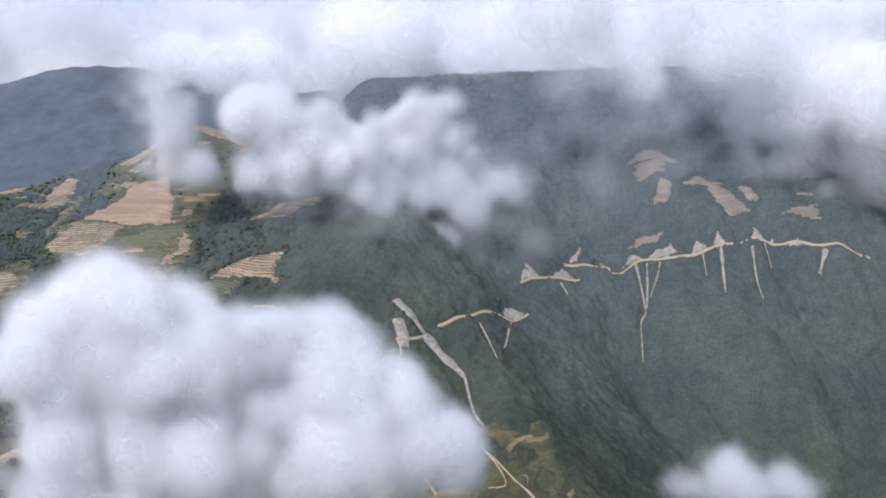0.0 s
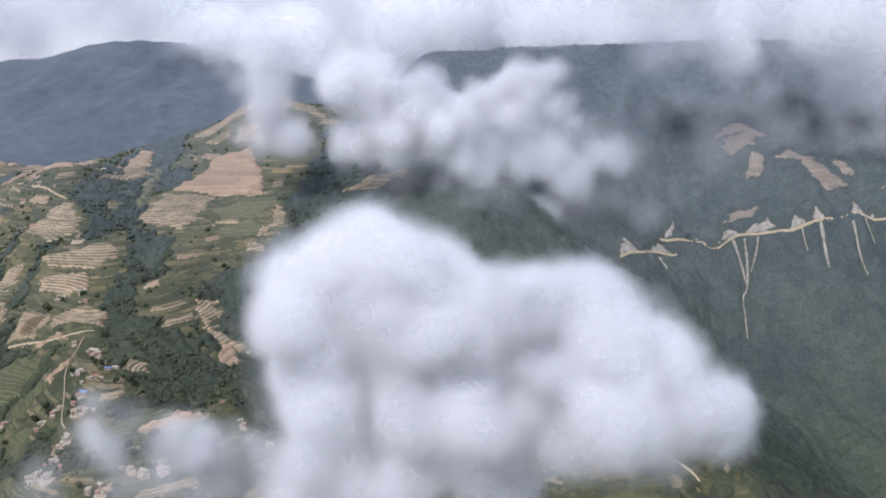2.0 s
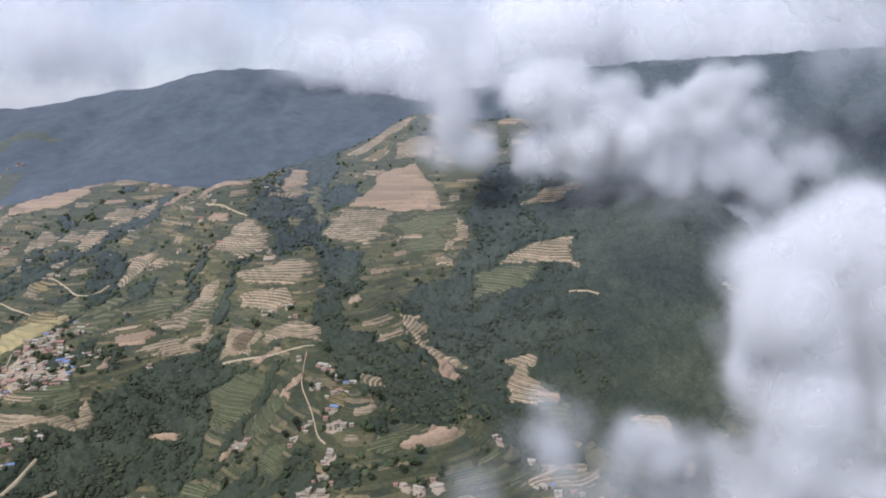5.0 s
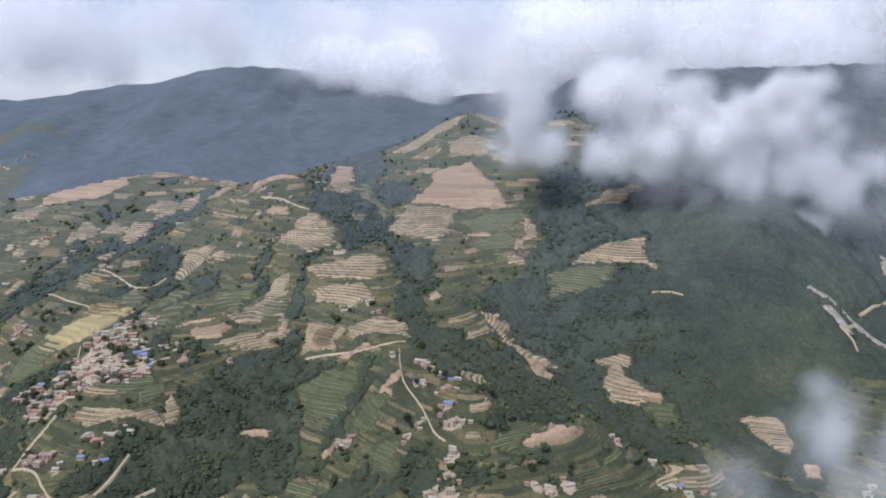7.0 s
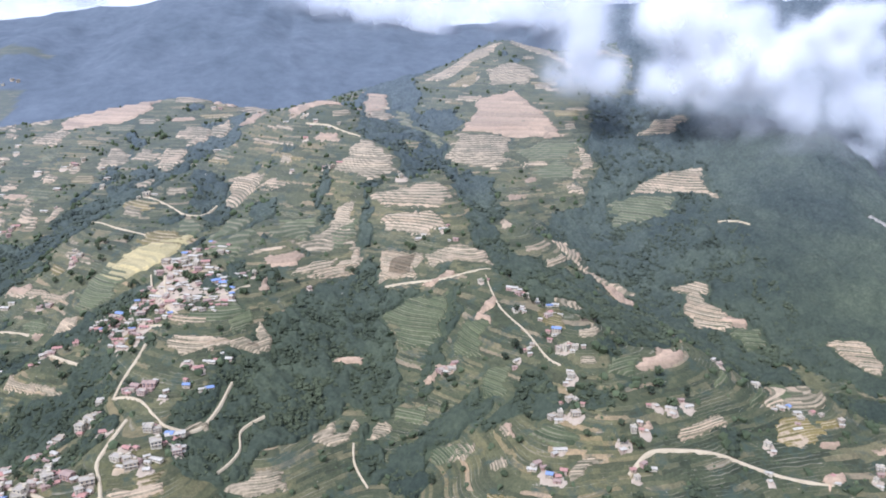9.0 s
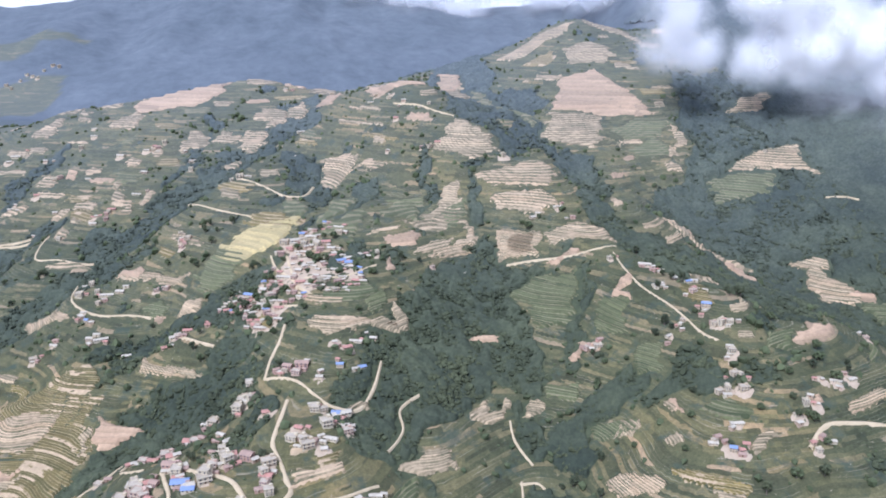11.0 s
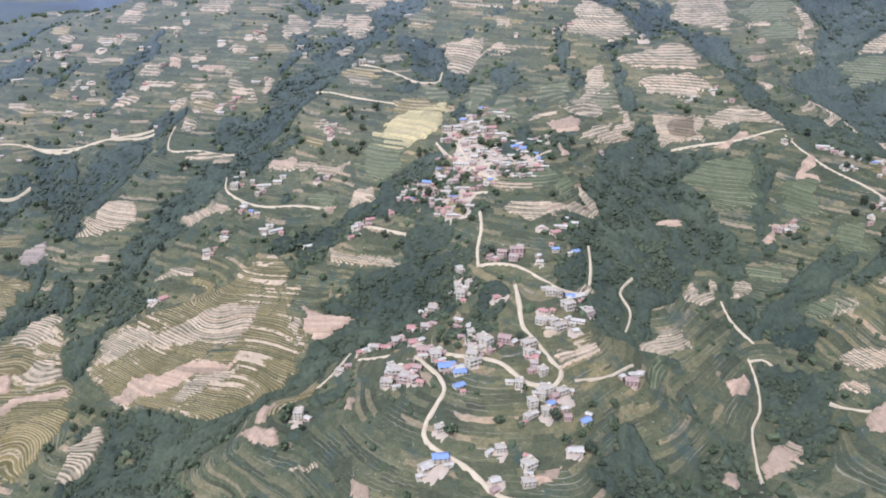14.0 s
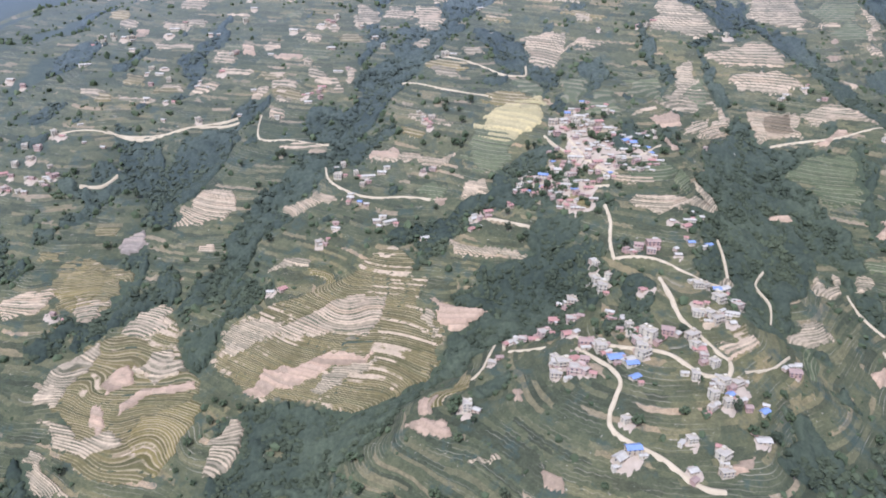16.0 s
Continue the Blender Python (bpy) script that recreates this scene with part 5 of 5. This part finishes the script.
cloud("pale layered cloud far behind the mountain", [(-841, 1700, 481, 240.0, 150.0, 60.0), (-598, 1724, 436, 242.3, 146.7, 51.0), (-1060, 1679, 425, 209.6, 125.8, 41.9), (-379, 1764, 451, 211.9, 137.1, 62.3), (-1181, 1665, 472, 173.2, 119.1, 64.9), (-1478, 1700, 460, 313.2, 195.7, 78.3), (-176, 1660, 454, 198.0, 129.9, 61.9)], 900, 48.0, 84, 0.13)


# ---- houses ----
PLASTER = mottled("white_plaster", (0.58, 0.505, 0.365), (0.44, 0.375, 0.265), 0.5, 0.8)
CREAM = mottled("cream_plaster", (0.50, 0.415, 0.29), (0.40, 0.325, 0.23), 0.5, 0.8)
PINK = mottled("pink_plaster", (0.50, 0.355, 0.275), (0.42, 0.305, 0.24), 0.5, 0.8)
BRICK = mottled("brick_wall", (0.43, 0.285, 0.22), (0.36, 0.24, 0.19), 0.6, 0.9)
MUD = mottled("mud_wall", (0.44, 0.33, 0.24), (0.37, 0.28, 0.20), 0.6, 0.9)
CONCRETE = mottled("grey_concrete_roof", (0.44, 0.385, 0.295), (0.33, 0.285, 0.22), 0.6, 0.85)
TIN = mottled("grey_tin_roof", (0.50, 0.45, 0.355), (0.36, 0.32, 0.25), 0.5, 0.6, spec=0.15)
BLUE_TIN = mottled("blue_tin_roof", (0.17, 0.225, 0.36), (0.22, 0.28, 0.41), 0.5, 0.6, spec=0.15)
RED_TIN = mottled("red_tin_roof", (0.42, 0.215, 0.165), (0.35, 0.19, 0.15), 0.5, 0.6, spec=0.3)
RUST = mottled("rusty_roof", (0.36, 0.25, 0.19), (0.28, 0.20, 0.16), 0.5, 0.8)
DARK_GLASS = mottled("dark_window_glass", (0.05, 0.06, 0.08), (0.07, 0.08, 0.10), 1.0, 0.25, spec=0.5)
DOOR_WOOD = mottled("door_wood", (0.20, 0.13, 0.08), (0.15, 0.10, 0.07), 1.0, 0.7)
YARD = mottled("trodden_yard", (0.36, 0.285, 0.20), (0.43, 0.345, 0.25), 0.3)


def part(name, bm, material, parent, label=""):
    me = bpy.data.meshes.new(name)
    bm.to_mesh(me)
    bm.free()
    me.materials.append(material)
    ob = new(name, me)
    ob.parent = parent
    return tagged(ob, label)


def block(bm, lo, hi, bevel=0.0):
    made = bmesh.ops.create_cube(bm, size=1.0)["verts"]
    for v in made:
        v.co = Vector([lo[i] + (v.co[i] + 0.5) * (hi[i] - lo[i]) for i in range(3)])
    if bevel:
        edges = list({e for v in made for e in v.link_edges})
        bmesh.ops.bevel(bm, geom=edges, offset=bevel, segments=1, affect="EDGES")
    return bm


def opening(house, name, x, z, w, h, face, material, depth=0.10):
    """A window or door set in a wall; face is (axis, position, sign)."""
    axis, at, sign = face
    a, b = sorted((at - 0.05 * sign, at + depth * sign))
    bm = bmesh.new()
    lo, hi = ((x - w / 2, a, z), (x + w / 2, b, z + h)) if axis == 1 else ((a, x - w / 2, z), (b, x + w / 2, z + h))
    block(bm, lo, hi)
    return part(name, bm, material, house)


def gable(house, w, d, z, rise, over, material, label):
    """A pitched roof of two sloping sheets with thickness, over gable walls."""
    for sign in (-1, 1):
        bm = bmesh.new()
        t = 0.14
        x0, x1 = -w / 2 - over, w / 2 + over
        y0, y1 = 0.0, sign * (d / 2 + over)
        z1 = z - rise * over / (d / 2)
        ring = [(x0, y0, z + rise), (x1, y0, z + rise), (x1, y1, z1), (x0, y1, z1)]
        top = [bm.verts.new((a, b, c + t)) for a, b, c in ring]
        low = [bm.verts.new(p) for p in ring]
        bm.faces.new(top)
        bm.faces.new(low[::-1])
        for i in range(4):
            j = (i + 1) % 4
            bm.faces.new((top[i], low[i], low[j], top[j]))
        bmesh.ops.recalc_face_normals(bm, faces=bm.faces)
        part("roof_sheet", bm, material, house, label)


def house_model(name, label, wall, roof, w, d, storeys, pitched, roof_words, long_shed=False):
    house = new(name)
    floor_h = 2.7
    h = storeys * floor_h
    bm = block(bmesh.new(), (-w / 2, -d / 2, -2.2), (w / 2, d / 2, h), 0.06)
    if pitched:
        rise = d * 0.26
        for s in (-1, 1):
            tri = [bm.verts.new(p) for p in ((s * w / 2, -d / 2 + 0.05, h), (s * w / 2, d / 2 - 0.05, h), (s * w / 2, 0, h + rise), (s * (w / 2 - 0.25), -d / 2 + 0.05, h), (s * (w / 2 - 0.25), d / 2 - 0.05, h), (s * (w / 2 - 0.25), 0, h + rise))]
            for f in ((0, 1, 2), (5, 4, 3), (0, 2, 5, 3), (1, 4, 5, 2)):
                bm.faces.new([tri[i] for i in f])
        bmesh.ops.recalc_face_normals(bm, faces=bm.faces)
    part("wall", bm, wall, house)
    if pitched:
        gable(house, w, d, h, d * 0.26, 0.55, roof, roof_words)
    else:
        part("roof_slab", block(bmesh.new(), (-w / 2 - 0.45, -d / 2 - 0.45, h), (w / 2 + 0.45, d / 2 + 0.45, h + 0.22), 0.04), roof, house, roof_words)
        bm = bmesh.new()
        for lo, hi in (((-w / 2 - 0.4, -d / 2 - 0.4), (w / 2 + 0.4, -d / 2 - 0.25)), ((-w / 2 - 0.4, d / 2 + 0.25), (w / 2 + 0.4, d / 2 + 0.4)), ((-w / 2 - 0.4, -d / 2 - 0.24), (-w / 2 - 0.25, d / 2 + 0.24)), ((w / 2 + 0.25, -d / 2 - 0.24), (w / 2 + 0.4, d / 2 + 0.24))):
            block(bm, (*lo, h + 0.2), (*hi, h + 0.95))
        part("parapet", bm, wall, house)
        part("stair_tower", block(bmesh.new(), (w / 2 - 2.8, d / 2 - 2.6, h + 0.2), (w / 2 - 0.3, d / 2 - 0.2, h + 2.3), 0.05), wall, house)
    for k in range(storeys):
        n = max(2, int(w / 2.6))
        for i in range(n):
            x = -w / 2 + (i + 0.5) * w / n
            if k == 0 and i == n // 2:
                opening(house, "door", x, 0.05, 1.0, 2.0, (1, -d / 2, -1), DOOR_WOOD)
            else:
                opening(house, "window", x, k * floor_h + 0.85, 1.25, 1.3, (1, -d / 2, -1), DARK_GLASS)
        if not long_shed:
            for s in (-1, 1):
                opening(house, "window", 0.0, k * floor_h + 0.85, 1.25, 1.3, (0, s * w / 2, s), DARK_GLASS)
        if k and not pitched:
            part("balcony", block(bmesh.new(), (-w / 2, -d / 2 - 1.0, k * floor_h - 0.16), (w / 2, -d / 2 - 0.002, k * floor_h), 0.03), roof, house)
    return tagged(house, label, "house", "houses on the mountainside")


MODELS = {
    "w": [("white plastered two-storey house with flat concrete roof", PLASTER, CONCRETE, 8.0, 7.0, 2, False, "grey concrete slab"),
          ("tall white three-storey house with flat roof", PLASTER, CONCRETE, 7.5, 7.0, 3, False, "grey concrete slab"),
          ("small cream house with grey tin roof", CREAM, TIN, 8.5, 6.0, 1, True, "grey tin sheet"),
          ("cream two-storey house with flat concrete roof", CREAM, CONCRETE, 9.0, 6.5, 2, False, "grey concrete slab")],
    "r": [("brick house with rusty brown pitched roof", BRICK, RUST, 8.0, 6.0, 2, True, "rusty sheet"),
          ("pink plastered house with flat roof", PINK, CONCRETE, 8.0, 7.0, 2, False, "grey concrete slab"),
          ("mud-walled house with faded red roof", MUD, RED_TIN, 8.5, 6.0, 1, True, "faded red sheet")],
    "b": [("white house under a bright blue tin roof", PLASTER, BLUE_TIN, 9.0, 6.5, 1, True, "bright blue tin sheet"),
          ("two-storey cream house with blue tin roof", CREAM, BLUE_TIN, 8.5, 6.5, 2, True, "bright blue tin sheet")],
    "g": [("long low shed with grey tin roof", PLASTER, TIN, 13.0, 5.5, 1, True, "grey tin sheet"),
          ("small grey tin-roofed farmhouse", MUD, TIN, 8.0, 5.5, 1, True, "grey tin sheet")],
}
BUILT = {}
HOUSE_RNG = random.Random(11)


def place_house(kind, x, y):
    i = HOUSE_RNG.randrange(len(MODELS[kind]))
    label, wall, roof, w, d, storeys, pitched, words = MODELS[kind][i]
    z = on_ground(x, y) + 0.6
    s = (0.29 + 0.2 * HOUSE_RNG.random() ** 1.6) * (1.15 if y < 340 and x < -380 else 0.98 if x < -380 else 0.82)
    m = pose(x, y, z, 0, 0, HOUSE_RNG.choice((-18, -6, 8, 24, 35)) + HOUSE_RNG.uniform(-8, 8)) @ Matrix.Diagonal((s * HOUSE_RNG.uniform(0.8, 1.25), s, s * HOUSE_RNG.uniform(0.65, 0.9), 1))
    if (kind, i) not in BUILT:
        BUILT[kind, i] = house_model("shed" if w > 12 else "house", label, wall, roof, w, d, storeys, pitched, words, w > 12)
        BUILT[kind, i].matrix_basis = m
    else:
        first = BUILT[kind, i]
        made = copy_thing(first, Matrix())
        made.matrix_basis = m


def yard(x, y, r):
    def keep(u, v):
        return (u - x) ** 2 + (v - y + 1) ** 2 < (r * (1 + 0.35 * grain(u, v, 6, 91))) ** 2
    ob = sheet("yard", keep, (x - r * 1.5, x + r * 1.5, y - r * 1.5 - 2, y + r * 1.5), 0.9, 0.75, YARD, False)
    if ob:
        tagged(ob, "trodden bare earth yard around a house", "yard", kind="structure")


def shed_model(label, wall, roof, w, d):
    """A low outbuilding with one pitched roof and a door."""
    shed = new("outbuilding")
    h = 2.2
    part("wall", block(bmesh.new(), (-w / 2, -d / 2, -2.2), (w / 2, d / 2, h + 0.3), 0.06), wall, shed)
    gable(shed, w, d, h + 0.2, d * 0.18, 0.4, roof, "")
    opening(shed, "door", 0.0, 0.05, 1.1, 1.9, (1, -d / 2, -1), DOOR_WOOD)
    return tagged(shed, label, "outbuilding", "outbuildings beside the houses")


SHEDS = [shed_model("small mud-walled shed with grey tin roof", MUD, TIN, 5.5, 4.0), shed_model("small shed with rusty brown roof", BRICK, RUST, 6.0, 4.0),
         shed_model("whitewashed lean-to with pale tin roof", PLASTER, TIN, 7.0, 3.6), shed_model("small shed with faded red roof", MUD, RED_TIN, 5.0, 4.0)]
SHED_COUNT = [0]


def place_shed(x, y):
    a = HOUSE_RNG.uniform(0, 6.283)
    u, v = x + 3.6 * math.cos(a), y + 3.0 * math.sin(a)
    s = HOUSE_RNG.uniform(0.34, 0.5)
    m = pose(u, v, on_ground(u, v) + 0.55, 0, 0, HOUSE_RNG.uniform(-40, 40)) @ Matrix.Scale(s, 4)
    i = SHED_COUNT[0]
    SHED_COUNT[0] += 1
    if i < len(SHEDS):
        SHEDS[i].matrix_basis = m
    else:
        copy_thing(SHEDS[i % len(SHEDS)], Matrix()).matrix_basis = m


def houses(kind, spots):
    for x, y in spots:
        if HOUSE_RNG.random() < 0.5:
            yard(x, y, HOUSE_RNG.uniform(2.0, 4.2))
        place_house(kind, x, y)
        if y < 470:
            place_shed(x, y)


def village(ring, count):
    """Houses packed at random inside the ring, none closer than a few metres to another."""
    x0, x1, y0, y1 = box_of(ring, 0)
    spots, tries = [], 0
    while len(spots) < count and tries < 6000:
        tries += 1
        x, y = HOUSE_RNG.uniform(x0, x1), HOUSE_RNG.uniform(y0, y1)
        if inside(np.array([x]), np.array([y]), ring)[0] and all(math.hypot(x - a, y - b) > 4.6 for a, b in spots):
            spots.append((x, y))
    def keep(u, v):
        return inside(u + 2.5 * grain(u, v, 8, 92), v + 2.5 * grain(u, v, 8, 93), ring) & (grain(u, v, 11, 94) + 0.4 * grain(u, v, 4, 95) > -0.25)
    ground = sheet("village_ground", keep, box_of(ring, 4), 0.9, 0.7, YARD, False)
    if ground:
        tagged(ground, "trodden bare earth between the village houses", "village ground", kind="structure")
    for i, (x, y) in enumerate(spots):
        if i % 4 == 3:
            m = pose(x, y, on_ground(x, y) + 0.3, 0, 0, 40 * i) @ Matrix.Scale(HOUSE_RNG.uniform(0.6, 1.0), 4)
            copy_thing(TREES[i % len(TREES)], Matrix()).matrix_basis = m
        else:
            place_house(HOUSE_RNG.choice("wwrrrrrggrwrgrgrgb"), x, y)
            place_shed(x, y)


def farmsteads(count):
    """Lone farmhouses, one to three together, among the terraces."""
    made = 0
    while made < count:
        x, y = HOUSE_RNG.uniform(-680, -150), HOUSE_RNG.uniform(300, 690)
        a, b = np.array([x]), np.array([y])
        if wooded(a, b)[0] > 0.5 or not clear(a, b)[0] or x > -330 + 0.3 * (690 - y):
            continue
        for k in range(HOUSE_RNG.choice((1, 1, 2, 3))):
            u, v = x + 5 * k, y + HOUSE_RNG.uniform(-2, 2)
            if k == 0:
                yard(u, v, HOUSE_RNG.uniform(2.0, 4.5))
            place_house(HOUSE_RNG.choice("wwrgwgr"), u, v)
            made += 1


# ---- houses ----
houses("w", [(-696, 603), (-688, 601), (-675, 594), (-603, 601), (-543, 597), (-610, 568), (-657, 558), (-656, 530), (-562, 509), (-502, 472), (-442, 341), (-440, 331)])
houses("w", [(-442, 329), (-455, 331), (-408, 387), (-426, 431), (-420, 426), (-243, 339), (-237, 338)])
houses("g", [(-648, 599), (-547, 560), (-546, 587), (-649, 556), (-601, 509), (-627, 545), (-440, 387), (-242, 363), (-244, 348), (-420, 426), (-474, 534), (-261, 343)])
houses("g", [(-255, 374), (-291, 354)])
houses("r", [(-607, 570), (-655, 542), (-554, 513), (-555, 504), (-454, 397), (-461, 394), (-440, 381), (-443, 374), (-488, 380), (-483, 385), (-419, 339), (-425, 339)])
houses("r", [(-430, 340)])
houses("w", [(-474, 288), (-458, 286), (-445, 291), (-441, 288), (-446, 279), (-432, 265), (-425, 260), (-429, 257), (-418, 242), (-442, 243), (-434, 237), (-460, 253)])
houses("w", [(-418, 295), (-412, 292), (-397, 306), (-411, 331), (-426, 338), (-444, 335), (-444, 326), (-507, 278), (-493, 303), (-404, 389), (-538, 436), (-544, 445)])
houses("w", [(-535, 428), (-525, 433), (-542, 421), (-624, 505), (-701, 502), (-686, 597), (-697, 476), (-444, 400), (-445, 234), (-465, 242), (-496, 464)])
houses("r", [(-469, 278), (-465, 282), (-460, 291), (-470, 314), (-465, 303), (-459, 316), (-448, 305), (-425, 278), (-390, 272), (-421, 335), (-462, 400), (-469, 389)])
houses("r", [(-418, 253), (-498, 457), (-556, 509), (-564, 509), (-693, 468), (-549, 593), (-479, 388), (-464, 323)])
houses("b", [(-455, 279), (-451, 274), (-423, 257), (-412, 253), (-403, 311), (-394, 339), (-407, 412), (-537, 416), (-451, 398), (-461, 243), (-452, 268)])
houses("g", [(-456, 330), (-397, 417), (-404, 296), (-397, 353), (-390, 358), (-406, 351), (-530, 400), (-556, 396), (-541, 423), (-659, 554), (-651, 550), (-656, 531)])
houses("g", [(-683, 492), (-673, 490), (-697, 468), (-519, 575), (-694, 602), (-674, 593), (-688, 507), (-485, 388), (-482, 315)])
houses("w", [(-426, 279), (-423, 270), (-423, 262), (-425, 254), (-418, 262), (-444, 296), (-440, 286), (-446, 277), (-472, 284), (-476, 279), (-425, 284), (-408, 311)])
houses("w", [(-399, 305), (-414, 295), (-406, 291), (-431, 253)])
houses("r", [(-425, 274), (-421, 260), (-445, 285), (-440, 291), (-457, 283), (-468, 285), (-471, 278), (-462, 291), (-479, 313), (-475, 312), (-410, 294), (-416, 300)])
houses("r", [(-398, 302)])
houses("g", [(-458, 290), (-481, 313), (-401, 311), (-424, 263), (-451, 276), (-387, 277)])
houses("w", [(-272, 403), (-256, 372), (-241, 338), (-251, 310), (-243, 316), (-241, 325), (-289, 354), (-144, 319), (-134, 321), (-165, 303), (-123, 294), (-112, 290)])
houses("w", [(-221, 300), (-216, 301), (-262, 286), (-170, 288), (-224, 282), (-444, 333), (-455, 329), (-411, 311), (-406, 303), (-414, 294), (-500, 464), (-484, 533)])
houses("w", [(-303, 451), (-137, 528), (-254, 347), (-383, 587)])
houses("g", [(-257, 393), (-252, 386), (-247, 379), (-208, 313), (-202, 313), (-194, 315), (-153, 324), (-120, 292), (-251, 293), (-217, 286), (-394, 418), (-289, 453)])
houses("g", [(-396, 595), (-546, 560), (-341, 421), (-444, 303)])
houses("b", [(-242, 375), (-243, 350), (-146, 326), (-257, 281), (-403, 411), (-403, 337)])
houses("r", [(-245, 361), (-295, 358), (-168, 349), (-254, 281), (-433, 287), (-436, 284)])
houses("g", [(-71, 322)])
houses("w", [(-479, 534), (-444, 399), (-529, 399), (-557, 397), (-242, 324), (-241, 315), (-248, 310), (-263, 285), (-240, 339), (-251, 386), (-473, 286), (-382, 591)])
houses("w", [(-623, 504), (-579, 492), (-555, 510)])
houses("g", [(-376, 575), (-362, 565), (-257, 394), (-258, 374), (-244, 361), (-255, 346), (-680, 597), (-694, 602), (-549, 561), (-549, 403), (-598, 614), (-446, 595)])
houses("r", [(-499, 464), (-467, 276), (-266, 261), (-293, 356), (-546, 590), (-560, 509)])
houses("w", [(-824, 924), (-814, 946), (-804, 959), (-795, 971), (-787, 984), (-782, 998), (-774, 995), (-805, 937), (-825, 913), (-803, 975), (-787, 965), (-819, 934)])
houses("r", [(-716, 473), (-704, 468), (-696, 499), (-716, 462), (-707, 492), (-721, 476), (-699, 595), (-733, 559), (-538, 534), (-614, 548), (-642, 605)])
houses("w", [(-708, 458), (-709, 484), (-715, 496), (-716, 481), (-698, 463), (-693, 597), (-645, 544), (-562, 502), (-594, 526), (-651, 594), (-435, 232), (-547, 435), (-126, 319), (-286, 443), (-392, 601), (-154, 339)])
houses("g", [(-673, 584), (-628, 540), (-527, 589), (-585, 561), (-700, 574), (-742, 566), (-544, 531), (-445, 558), (-621, 536), (-571, 587), (-524, 398), (-532, 433), (-148, 313), (-403, 416), (-373, 578), (-144, 288)])
houses("w", [(-227, 295), (-389, 420), (-356, 567), (-128, 288), (-297, 254)])
village([(-442, 423), (-432, 437), (-416, 454), (-408, 440), (-407, 417), (-394, 406), (-401, 387), (-419, 388), (-427, 381), (-436, 368), (-445, 376), (-446, 386), (-463, 395), (-463, 406), (-448, 405)], 84)
village([(-459, 393), (-449, 398), (-438, 396), (-435, 376), (-443, 368), (-454, 385)], 26)
farmsteads(36)
